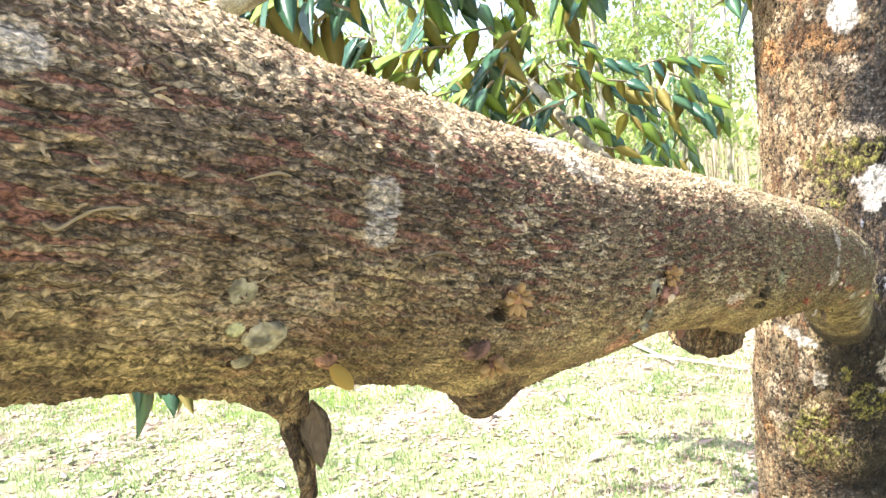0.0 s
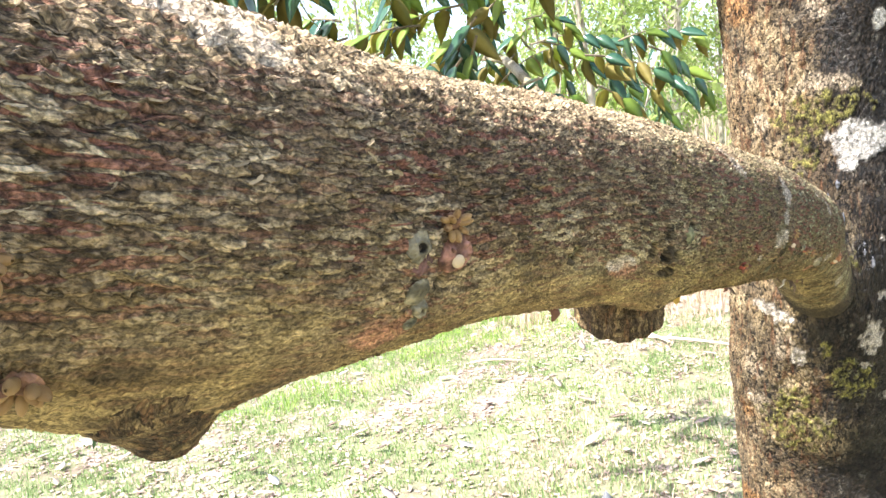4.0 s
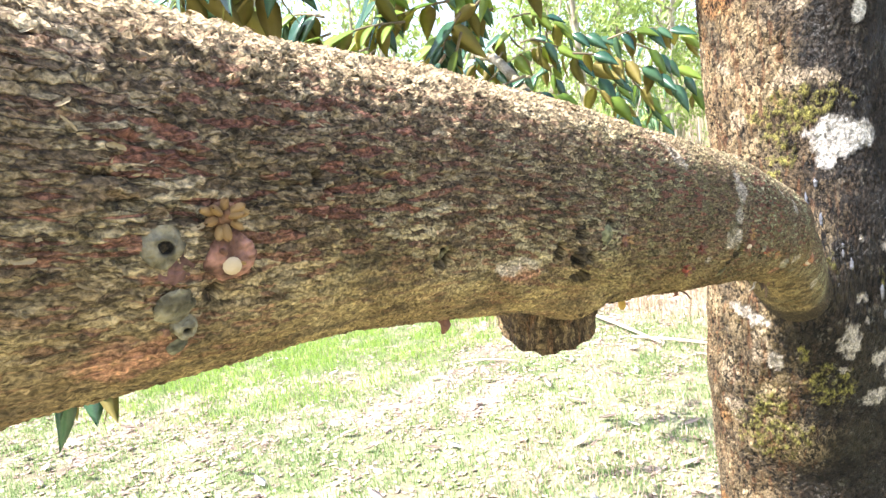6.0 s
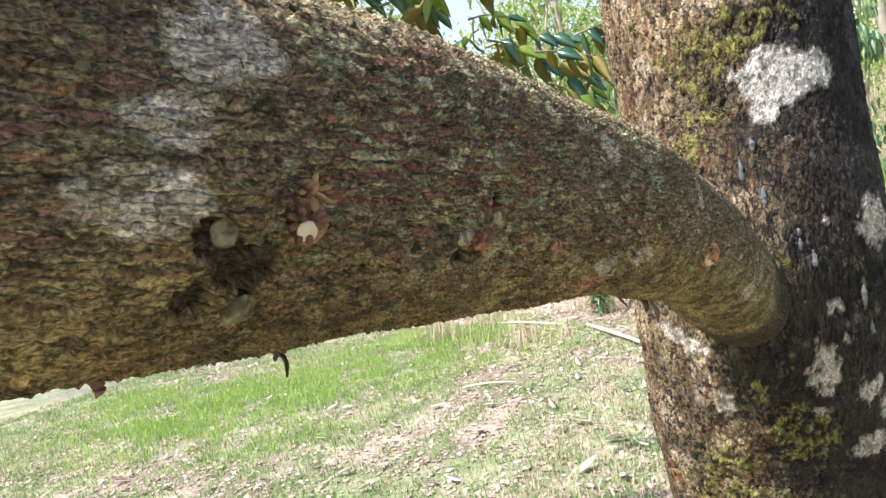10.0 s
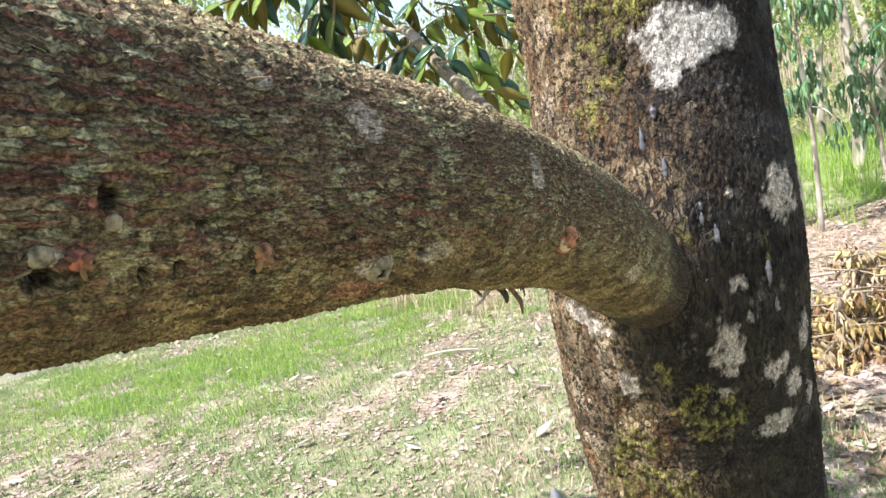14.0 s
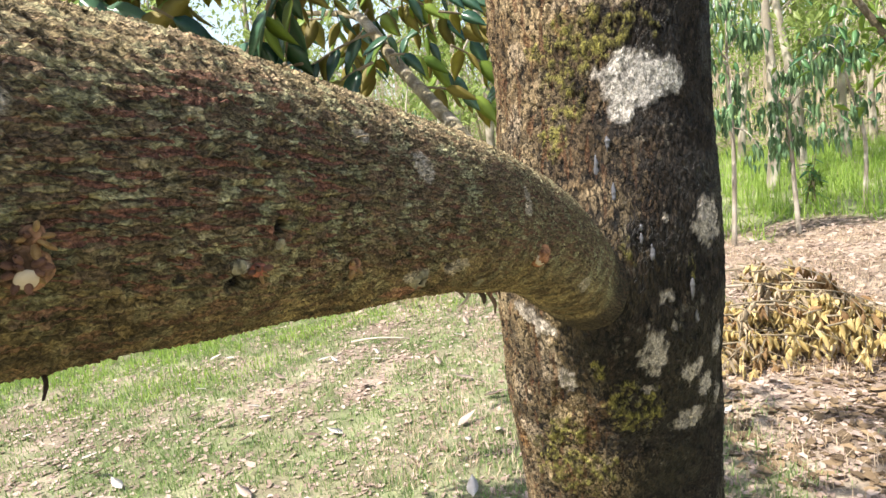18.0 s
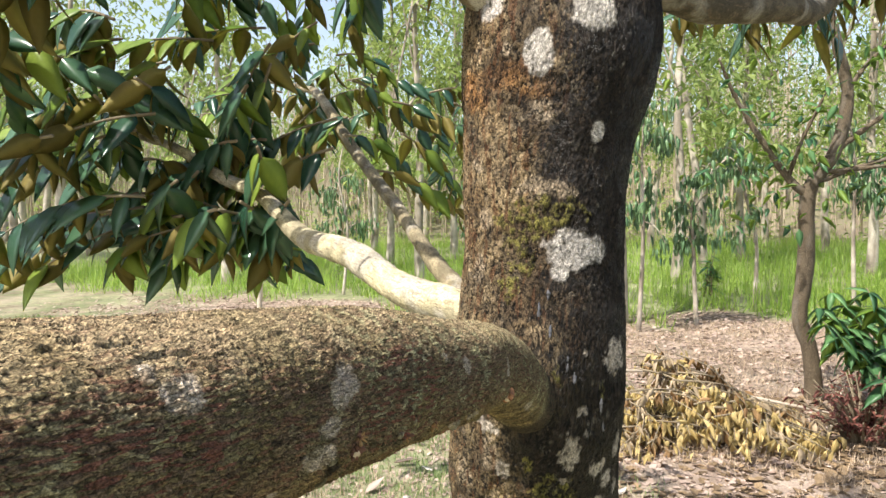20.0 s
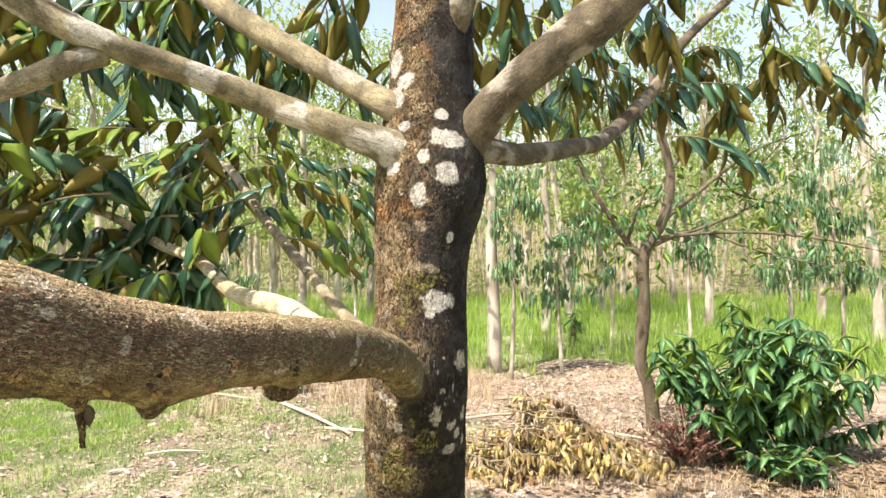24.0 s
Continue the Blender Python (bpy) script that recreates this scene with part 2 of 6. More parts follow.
def leaf_material(name, dark, light, rough=0.4, through=0.25, grain=45.0, spec=0.5, relief=0.0):
    """A leaf's skin: colour differs from leaf to leaf, mottled, with a little light coming through."""
    m, n, l, b = material(name)
    info, geo = n.new("ShaderNodeObjectInfo"), n.new("ShaderNodeNewGeometry")
    add = n.new("ShaderNodeMath")
    add.operation = "ADD"
    l.new(info.outputs["Random"], add.inputs[0])
    l.new(geo.outputs["Random Per Island"], add.inputs[1])
    fr = n.new("ShaderNodeMath")
    fr.operation = "FRACT"
    l.new(add.outputs[0], fr.inputs[0])
    tc, nz = n.new("ShaderNodeTexCoord"), n.new("ShaderNodeTexNoise")
    nz.inputs["Scale"].default_value, nz.inputs["Detail"].default_value = grain, 4.0
    l.new(tc.outputs["Object"], nz.inputs["Vector"])
    mix = n.new("ShaderNodeMath")
    mix.operation = "MULTIPLY_ADD"
    l.new(nz.outputs["Fac"], mix.inputs[0])
    mix.inputs[1].default_value = 0.5
    sc = n.new("ShaderNodeMath")
    sc.operation = "MULTIPLY_ADD"
    l.new(fr.outputs[0], sc.inputs[0])
    sc.inputs[1].default_value, sc.inputs[2].default_value = 0.8, -0.15
    l.new(sc.outputs[0], mix.inputs[2])
    ramp = n.new("ShaderNodeValToRGB")
    ramp.color_ramp.elements[0].color, ramp.color_ramp.elements[1].color = (*dark, 1), (*light, 1)
    l.new(mix.outputs[0], ramp.inputs[0])
    l.new(ramp.outputs[0], b.inputs["Base Color"])
    b.inputs["Roughness"].default_value = rough
    b.inputs["Specular IOR Level"].default_value = spec
    if relief:
        bm = n.new("ShaderNodeBump")
        bm.inputs["Strength"].default_value, bm.inputs["Distance"].default_value = 0.7, relief
        l.new(nz.outputs["Fac"], bm.inputs["Height"])
        l.new(bm.outputs[0], b.inputs["Normal"])
    if through:
        tr, mx = n.new("ShaderNodeBsdfTranslucent"), n.new("ShaderNodeMixShader")
        l.new(ramp.outputs[0], tr.inputs["Color"])
        mx.inputs[0].default_value = through
        l.new(b.outputs[0], mx.inputs[1])
        l.new(tr.outputs[0], mx.inputs[2])
        l.new(mx.outputs[0], n["Material Output"].inputs["Surface"])
    return m


def bark_material(name, along, across, under, streak, relief, rough=0.92, streak_size=(70.0, 480.0), gap=0.35, crest=1.45, depth=1.0, red_at=0.585, grain=0.5, hole=(0.37, 0.43), crumb=5.0, rim=0.0, warp=2.1):
    """Bark in peeling layers, in the skin's own measure (length, girth): crisp lipped plates, dark gaps, streaks of inner bark."""
    m, n, l, b = material(name)

    def attr(layer):
        k = n.new("ShaderNodeAttribute")
        k.attribute_name = layer
        return k

    def noise_at(sx, sy, detail, seed):
        mp = n.new("ShaderNodeMapping")
        mp.inputs["Scale"].default_value, mp.inputs["Location"].default_value = (sx, sy, sy), (seed, seed * 1.7, seed * 0.3)
        l.new(skin.outputs["Vector"], mp.inputs["Vector"])
        t = n.new("ShaderNodeTexNoise")
        t.inputs["Scale"].default_value, t.inputs["Detail"].default_value, t.inputs["Roughness"].default_value = 1.0, detail, 0.62
        t.inputs["Distortion"].default_value = 0.25
        l.new(mp.outputs[0], t.inputs["Vector"])
        return t.outputs["Fac"]

    def calc(op, x, y=None, z=None):
        k = n.new("ShaderNodeMath")
        k.operation = op
        for slot, v in enumerate((x, y, z)):
            if v is None:
                continue
            if isinstance(v, (int, float)):
                k.inputs[slot].default_value = v
            else:
                l.new(v, k.inputs[slot])
        return k.outputs[0]

    def ranged(v, a, b_, c, d):
        k = n.new("ShaderNodeMapRange")
        k.interpolation_type = "SMOOTHSTEP"
        for slot, w in zip(("From Min", "From Max", "To Min", "To Max"), (a, b_, c, d)):
            k.inputs[slot].default_value = w
        l.new(v, k.inputs["Value"])
        return k.outputs[0]

    skin, tone, mask = attr("skin"), attr("tone"), attr("mask")
    pm = n.new("ShaderNodeSeparateColor")
    l.new(mask.outputs["Color"], pm.inputs[0])
    n1, n2, n3 = noise_at(along * 0.8, across * 0.6, 6.0, 1.3), noise_at(along * 1.3, across * 1.1, 7.0, 4.1), noise_at(along * 6, across * crumb, 4.0, 8.7)
    # plates: warped cells, each of its own brightness, dark at the joints
    wob = n.new("ShaderNodeTexNoise")
    wob.inputs["Scale"].default_value, wob.inputs["Detail"].default_value = across * 0.6, 3.0
    l.new(skin.outputs["Vector"], wob.inputs["Vector"])
    shift = n.new("ShaderNodeVectorMath")
    shift.operation = "MULTIPLY_ADD"
    l.new(wob.outputs["Color"], shift.inputs[0])
    shift.inputs[1].default_value = (warp / across,) * 3
    l.new(skin.outputs["Vector"], shift.inputs[2])
    mp = n.new("ShaderNodeMapping")
    mp.inputs["Scale"].default_value = (along, across, across)
    l.new(shift.outputs[0], mp.inputs["Vector"])
    cell, edge = n.new("ShaderNodeTexVoronoi"), n.new("ShaderNodeTexVoronoi")
    edge.feature = "DISTANCE_TO_EDGE"
    for k in (cell, edge):
        k.inputs["Scale"].default_value = 1.0
        l.new(mp.outputs[0], k.inputs["Vector"])
    chance = n.new("ShaderNodeSeparateColor")
    l.new(cell.outputs["Color"], chance.inputs[0])
    seam = ranged(noise_at(along * 0.45, across * 0.35, 2.0, 21.7), 0.36, 0.58, 0.35, 1.0)
    joint = calc("MULTIPLY_ADD", calc("ADD", ranged(edge.outputs["Distance"], 0.0, 0.10, gap, 1.0), -1.0), seam, 1.0)
    speck = n.new("ShaderNodeTexNoise")
    speck.inputs["Scale"].default_value, speck.inputs["Detail"].default_value, speck.inputs["Roughness"].default_value = across * 1.5, 4.0, 0.68
    l.new(skin.outputs["Vector"], speck.inputs["Vector"])
    fine = calc("MULTIPLY", ranged(n3, 0.32, 0.68, 1 - grain, 1 + grain), ranged(speck.outputs["Fac"], 0.34, 0.60, 1 - 0.9 * grain, 1 + 0.25 * grain))
    plate = calc("MULTIPLY", calc("MULTIPLY_ADD", chance.outputs[0], 0.8 * depth, 1 - 0.4 * depth), fine)
    cork = n.new("ShaderNodeVectorMath")
    cork.operation = "SCALE"
    cork.inputs[0].default_value = under
    l.new(plate, cork.inputs["Scale"])
    crust = n.new("ShaderNodeVectorMath")
    crust.operation = "SCALE"
    l.new(tone.outputs["Color"], crust.inputs[0])
    l.new(calc("MULTIPLY", calc("MULTIPLY_ADD", chance.outputs[1], 0.5 * depth, crest - 0.3 - 0.25 * depth), fine), crust.inputs["Scale"])
    # crust lies over the cork in ragged patches; its share comes with the mesh
    cover = ranged(calc("MULTIPLY_ADD", chance.outputs[2], 0.34, calc("MULTIPLY_ADD", mask.outputs["Alpha"], 0.9, calc("ADD", n2, -0.62))), 0.46, 0.52, 0, 1)
    c1 = n.new("ShaderNodeMix")
    c1.data_type = "RGBA"
    l.new(cover, c1.inputs[0])
    l.new(cork.outputs[0], c1.inputs[6])
    l.new(crust.outputs[0], c1.inputs[7])
    hollow = calc("MULTIPLY", ranged(n1, *hole, 1, 0), calc("MAXIMUM", pm.outputs[1], 0.45))
    dim = calc("MULTIPLY", calc("MULTIPLY_ADD", calc("ADD", joint, -1.0), pm.outputs[1], 1.0), calc("MULTIPLY_ADD", hollow, -0.82 * depth, 1.0))
    c2 = n.new("ShaderNodeVectorMath")
    c2.operation = "SCALE"
    l.new(c1.outputs[2], c2.inputs[0])
    l.new(dim, c2.inputs["Scale"])
    st = calc("MULTIPLY", ranged(noise_at(*streak_size, 1.0, 12.9), red_at, red_at + 0.035, 0, 1), pm.outputs[0])
    st = calc("MULTIPLY", st, ranged(n3, 0.2, 0.45, 0.3, 0.95))
    red = n.new("ShaderNodeVectorMath")
    red.operation = "SCALE"
    red.inputs[0].default_value = streak
    l.new(calc("MULTIPLY", fine, ranged(joint, gap, 1.0, 0.6, 1.0)), red.inputs["Scale"])
    mix = n.new("ShaderNodeMix")
    mix.data_type = "RGBA"
    l.new(st, mix.inputs[0])
    l.new(c2.outputs[0], mix.inputs[6])
    l.new(red.outputs[0], mix.inputs[7])
    l.new(mix.outputs[2], b.inputs["Base Color"])
    hh = calc("ADD", calc("MULTIPLY", joint, calc("MULTIPLY_ADD", chance.outputs[2], 0.5, 0.5)), calc("MULTIPLY_ADD", speck.outputs["Fac"], 0.6, calc("MULTIPLY", n3, 0.5)))
    # each plate lifts towards one rim, like a shingle
    rel, tip = n.new("ShaderNodeVectorMath"), n.new("ShaderNodeVectorMath")
    rel.operation, tip.operation = "SUBTRACT", "DOT_PRODUCT"
    l.new(mp.outputs[0], rel.inputs[0])
    l.new(cell.outputs["Position"], rel.inputs[1])
    l.new(rel.outputs[0], tip.inputs[0])
    tip.inputs[1].default_value = (0.25, -0.8, 0.55)
    hh = calc("MULTIPLY_ADD", tip.outputs["Value"], 0.8, hh)
    # shadow along each plate's low edge and light on its raised lip, put into the colour
    l.new(calc("MULTIPLY", dim, calc("MULTIPLY_ADD", calc("MULTIPLY", ranged(tip.outputs["Value"], -0.48, -0.26, 1, 0), pm.outputs[1]), -0.75 * depth, calc("MULTIPLY_ADD", ranged(tip.outputs["Value"], 0.12, 0.34, 0, 1), rim, 1.0))), c2.inputs["Scale"])
    hh = calc("ADD", calc("MULTIPLY", hh, pm.outputs[1]), calc("MULTIPLY_ADD", cover, 0.35, calc("MULTIPLY", n2, 0.6)))
    hh = calc("MULTIPLY_ADD", st, -0.5, calc("MULTIPLY_ADD", hollow, -0.8, hh))
    bm = n.new("ShaderNodeBump")
    bm.inputs["Strength"].default_value, bm.inputs["Distance"].default_value = 1.0, relief
    l.new(hh, bm.inputs["Height"])
    l.new(bm.outputs[0], b.inputs["Normal"])
    l.new(calc("MULTIPLY", pm.outputs[2], rough), b.inputs["Roughness"])
    b.inputs["Specular IOR Level"].default_value = 0.3
    return m


BARK = bark_material("limb_bark", 205.0, 700.0, (0.185, 0.126, 0.072), (0.28, 0.12, 0.078), 0.0016, streak_size=(115.0, 600.0), gap=0.5, crest=1.68, depth=0.6, red_at=0.553, grain=0.52, hole=(0.33, 0.43), crumb=2.4, rim=0.32, warp=1.1)
FLAKE_BARK = tone_material("flake_bark", 0.92, 1100, 0.6, 0.45, depth=0.0004)
TRUNK_BARK = bark_material("trunk_bark", 120.0, 240.0, (0.024, 0.017, 0.012), (0.15, 0.065, 0.028), 0.0024, 0.85, (35.0, 160.0), 0.3, 1.35)
BRANCH_BARK = bark_material("branch_bark", 90.0, 160.0, (0.16, 0.128, 0.085), (0.20, 0.14, 0.09), 0.0010, 0.9, (40.0, 200.0), 0.75, 1.3, depth=0.35, grain=0.3, hole=(0.2, 0.3))
PALE_BARK = tone_material("pale_bark", 0.9, 60, 0.4, 0.3, depth=0.004)
GROUND = tone_material("ground", 1.0, 60, 0.8, 0.4, depth=0.02)
LEAF_TOP = leaf_material("leaf_upper_side", (0.03, 0.10, 0.062), (0.12, 0.25, 0.13), 0.27, 0.36, spec=1.0)
LEAF_UNDER = leaf_material("leaf_bronze_underside", (0.22, 0.17, 0.045), (0.48, 0.39, 0.12), 0.55, 0.5, spec=0.3)
LEAF_LIGHT = leaf_material("leaf_light_green", (0.14, 0.26, 0.035), (0.42, 0.56, 0.10), 0.42, 0.45)
LEAF_BUSH = leaf_material("bush_leaf", (0.04, 0.13, 0.06), (0.22, 0.43, 0.16), 0.32, 0.42)
LEAF_FAR = leaf_material("far_leaf", (0.15, 0.23, 0.055), (0.44, 0.52, 0.17), 0.5, 0.55)
LEAF_DRY = leaf_material("dry_yellow_leaf", (0.50, 0.36, 0.12), (0.85, 0.69, 0.34), 0.7, 0.3)
LEAF_BROWN = leaf_material("withered_brown_leaf", (0.20, 0.11, 0.045), (0.46, 0.29, 0.13), 0.75, 0.2)
LEAF_MID = leaf_material("rubber_leaf", (0.09, 0.19, 0.09), (0.30, 0.46, 0.22), 0.35, 0.35)
LEAF_RED = leaf_material("dry_red_leaf", (0.10, 0.03, 0.025), (0.28, 0.10, 0.07), 0.7, 0.2)
LITTER_PALE = leaf_material("bleached_dead_leaf", (0.50, 0.43, 0.36), (0.80, 0.74, 0.66), 0.7, 0.1)
LITTER = leaf_material("dead_leaf", (0.22, 0.15, 0.11), (0.60, 0.47, 0.39), 0.75, 0.1)
GRASS = leaf_material("grass_blade", (0.10, 0.18, 0.05), (0.34, 0.43, 0.16), 0.5, 0.4)
GRASS_TALL = leaf_material("tall_grass_blade", (0.16, 0.30, 0.04), (0.44, 0.58, 0.12), 0.5, 0.45)
STRAW = leaf_material("straw", (0.30, 0.22, 0.13), (0.58, 0.46, 0.31), 0.7, 0.15)
BUD = leaf_material("flower_bud", (0.34, 0.19, 0.07), (0.55, 0.345, 0.145), 0.65, 0.1, 700.0, relief=0.0004)
BUD_YELLOW = leaf_material("dried_yellow_bud", (0.42, 0.25, 0.04), (0.72, 0.48, 0.10), 0.5, 0.25, 700.0, relief=0.0004)
BUD_PINK = leaf_material("bud_cushion", (0.13, 0.058, 0.04), (0.28, 0.135, 0.085), 0.85, 0.0, 600.0, relief=0.0008)
CUT = leaf_material("cut_wood", (0.45, 0.33, 0.2), (0.68, 0.55, 0.4), 0.85, 0.0, 700.0, relief=0.0004)
DARK_WOOD = leaf_material("dark_dry_wood", (0.035, 0.022, 0.015), (0.13, 0.085, 0.055), 0.9, 0.0, 350.0, relief=0.0015)
TWIG = leaf_material("twig_bark", (0.14, 0.11, 0.07), (0.32, 0.26, 0.17), 0.85, 0.0)
STICK = leaf_material("dry_stick", (0.36, 0.30, 0.23), (0.60, 0.52, 0.42), 0.85, 0.0)
FAR_STEM = leaf_material("far_stem", (0.30, 0.24, 0.17), (0.58, 0.48, 0.36), 0.9, 0.0)
KNOT = leaf_material("knotty_bark", (0.10, 0.075, 0.045), (0.30, 0.22, 0.12), 0.9, 0.0, 350.0, relief=0.0012)
DRY_TURF = leaf_material("dry_turf", (0.30, 0.215, 0.14), (0.68, 0.54, 0.39), 0.8, 0.15)
KNOB = tone_material("knob_bark", 0.92, 900, 1.0, 0.6, depth=0.0012)
STUB_BARK = bark_material("stub_bark", 110.0, 560.0, (0.10, 0.064, 0.034), (0.22, 0.11, 0.05), 0.0018, streak_size=(60.0, 520.0))
LITTER_DARK = leaf_material("brown_dead_leaf", (0.06, 0.038, 0.02), (0.36, 0.25, 0.14), 0.8, 0.1, 500.0, relief=0.0012)


# ---- ground ----
def ground_height(x, y):
    """Nearly level, with small swells, rising far behind the grass."""
    far = np.hypot(x, y)
    h = 0.05 * np.sin(x * 0.7 + 1) * np.sin(y * 0.55) * np.clip(far / 6, 0, 1)
    return h + 9.0 * step(24, 85, y + 0.12 * np.abs(x)) + 0.5 * step(9, 24, y)


def lines(lo, hi, stepsize, grow, reach):
    mid = np.arange(lo, hi + 1e-6, stepsize)
    out, d = [], stepsize
    v = 0.0
    while v < reach:
        d *= grow
        v += d
        out.append(v)
    out = np.array(out)
    return np.concatenate([lo - out[::-1], mid, hi + out])


def green_amount(x, y):
    """How much living grass covers the ground: a mown mixture near the tree, a fresh strip, bare litter behind it, tall grass further off."""
    p = np.stack([x, y, np.zeros_like(x)], -1)
    near = 0.68 + 0.9 * (fractal(p, 0.9, 3) - 0.5) + 1.6 * (fractal(p, 4.0, 8) - 0.5)
    along = (x + 6.2) * 0.80 + (y - 3.9) * 0.6
    across = -(x + 6.2) * 0.6 + (y - 3.9) * 0.80
    strip = step(2.3, 0.3, np.abs(across + 0.25 * np.sin(along * 1.3) + 1.6 * (fractal(p, 1.2, 14) - 0.5))) * step(-1.5, 0.2, along) * step(5.2, 3.2, along)
    litter = step(5.4, 6.6, y + 0.35 * x + 1.5 * (fractal(p, 0.6, 5) - 0.5)) * step(-9, -5.5, x)
    litter = np.maximum(litter, step(-0.1, 0.5, x + 0.3 * np.sin(y * 2)) * step(1.5, 2.2, y))
    back = step(8.3, 9.6, y - 0.9 * np.clip(x - 1.5, 0, 1) * 1.6 + 0.28 * np.clip(-x, 0, 30) * -1.0 + 1.3 * np.clip(x - 2.7, 0, 2.2) + 3.0 * (fractal(p, 0.5, 9) - 0.5))
    g = near * (1 - 0.85 * litter)
    g = np.maximum(g, strip)
    return np.clip(np.maximum(g, back * step(26, 22, y)), 0, 1), strip, back


gx, gy = lines(-12, 6, 0.09, 1.22, 600), lines(0.2, 13, 0.09, 1.22, 600)
X, Y = np.meshgrid(gx, gy, indexing="ij")
x, y = X.ravel(), Y.ravel()
p = np.stack([x, y, 0 * x], -1)
z = ground_height(x, y) + 0.018 * (fractal(p, 5.0, 21) - 0.5) * step(30, 10, np.hypot(x, y))
green, _, _ = green_amount(x, y)
soil = blend(np.tile([0.22, 0.16, 0.12], (len(x), 1)), [0.42, 0.325, 0.26], step(0.3, 0.75, fractal(p, 2.2, 31)))
soil = blend(soil, [0.15, 0.105, 0.078], 0.75 * step(0.62, 0.8, fractal(p, 1.1, 33)))
grey = step(2.4, 0.6, np.hypot((x + 9.9) * 0.6, (y - 6.2) * 1.3) + 1.2 * (fractal(p, 1.3, 45) - 0.5))
soil = blend(soil, [0.13, 0.12, 0.125], grey)
soil = soil * (1 - 0.2 * step(0.9, 1.9, x) * step(8, 5, y))[:, None]
soil = soil * (0.65 + 0.7 * fractal(p, 9.0, 35))[:, None]
turf = blend(np.tile([0.15, 0.19, 0.08], (len(x), 1)), [0.26, 0.285, 0.145], step(0.3, 0.7, fractal(p, 3.0, 41)))
tone = soil * (1 - green[:, None] * 0.8) + turf * (0.7 + 0.6 * fractal(p, 11.0, 37))[:, None] * green[:, None] * 0.8
tone = blend(tone, [0.24, 0.215, 0.13], step(24, 34, y) * 0.85)
i, j = np.meshgrid(np.arange(len(gx) - 1), np.arange(len(gy) - 1), indexing="ij")
quad = np.stack([i * len(gy) + j, (i + 1) * len(gy) + j, (i + 1) * len(gy) + j + 1, i * len(gy) + j + 1], -1).reshape(-1, 4)
ground = new("ground", mesh_from("ground", np.stack([x, y, z], -1), quad, GROUND, tone=tone))
tagged(ground, "dry reddish soil with mown grass and dead leaves", "ground", kind="structure")


# ---- scattered small things: many alike pieces in one mesh ----
def basis(ahead, up):
    ahead = ahead / np.linalg.norm(ahead, axis=1)[:, None]
    side = np.cross(ahead, up)
    side /= np.linalg.norm(side, axis=1)[:, None] + 1e-9
    return side, ahead, np.cross(side, ahead)


def scatter(verts, faces, slots, places, ahead, up, size, width=None):
    """Copies of a small mesh (x across, y along, z out) at the places."""
    s, a, n = basis(ahead, up)
    w = size if width is None else width
    v = places[:, None] + verts[None, :, 0:1] * (s * w[:, None])[:, None] + verts[None, :, 1:2] * (a * size[:, None])[:, None] + verts[None, :, 2:3] * (n * size[:, None])[:, None]
    f = faces[None] + (np.arange(len(places)) * len(verts))[:, None, None]
    return v.reshape(-1, 3), f.reshape(-1, faces.shape[1]), np.tile(slots, len(places))


def leaf_shape(width=0.34, ns=6, fold=0.10, droop=0.12, tip=0.75, wave=0.0, thick=0.006):
    """A leaf of length 1: two skins that meet at the rim, folded along the midrib and bent down to a drawn-out tip."""
    t = np.linspace(0, 1, ns + 1)
    w = width * 0.5 * np.sin(np.pi * np.clip(t, 0, 1) ** tip) ** 0.85 * (1 - 0.25 * t)
    w[0], w[-1] = 0.012, 0.004
    zc = -droop * t ** 2 * 1.2
    verts, faces, slots = [], [], []
    for k in range(ns + 1):
        rise = fold * w[k] * 2 + wave * math.sin(k * 2.1)
        verts += [(-w[k], t[k], zc[k] + rise), (0, t[k], zc[k] + thick), (w[k], t[k], zc[k] + rise - 2 * wave * math.sin(k * 2.1)), (0, t[k], zc[k] - thick)]
    for k in range(ns):
        a, b = 4 * k, 4 * k + 4
        faces += [(a, a + 1, b + 1, b), (a + 1, a + 2, b + 2, b + 1)]
        slots += [0, 0]
        faces += [(a, b, b + 3, a + 3), (a + 3, b + 3, b + 2, a + 2)]
        slots += [1, 1]
    return np.array(verts), np.array(faces), np.array(slots)


BLADE = (np.array([(-0.5, 0, 0), (0.5, 0, 0), (-0.35, 0.5, 0.05), (0.35, 0.5, 0.05), (0, 1, 0.22)]), np.array([(0, 1, 3), (0, 3, 2), (2, 3, 4)]), np.zeros(3, int))
SCRAP = (np.array([(-0.3, 0, 0.0), (0.25, 0.05, 0.06), (0.4, 0.5, 0.14), (-0.38, 0.45, 0.10), (0.05, 1, 0.02), (0, 0.5, 0.0)]),
         np.array([(0, 1, 5), (1, 2, 5), (2, 4, 5), (4, 3, 5), (3, 0, 5)]), np.zeros(5, int))
rng = np.random.default_rng(7)


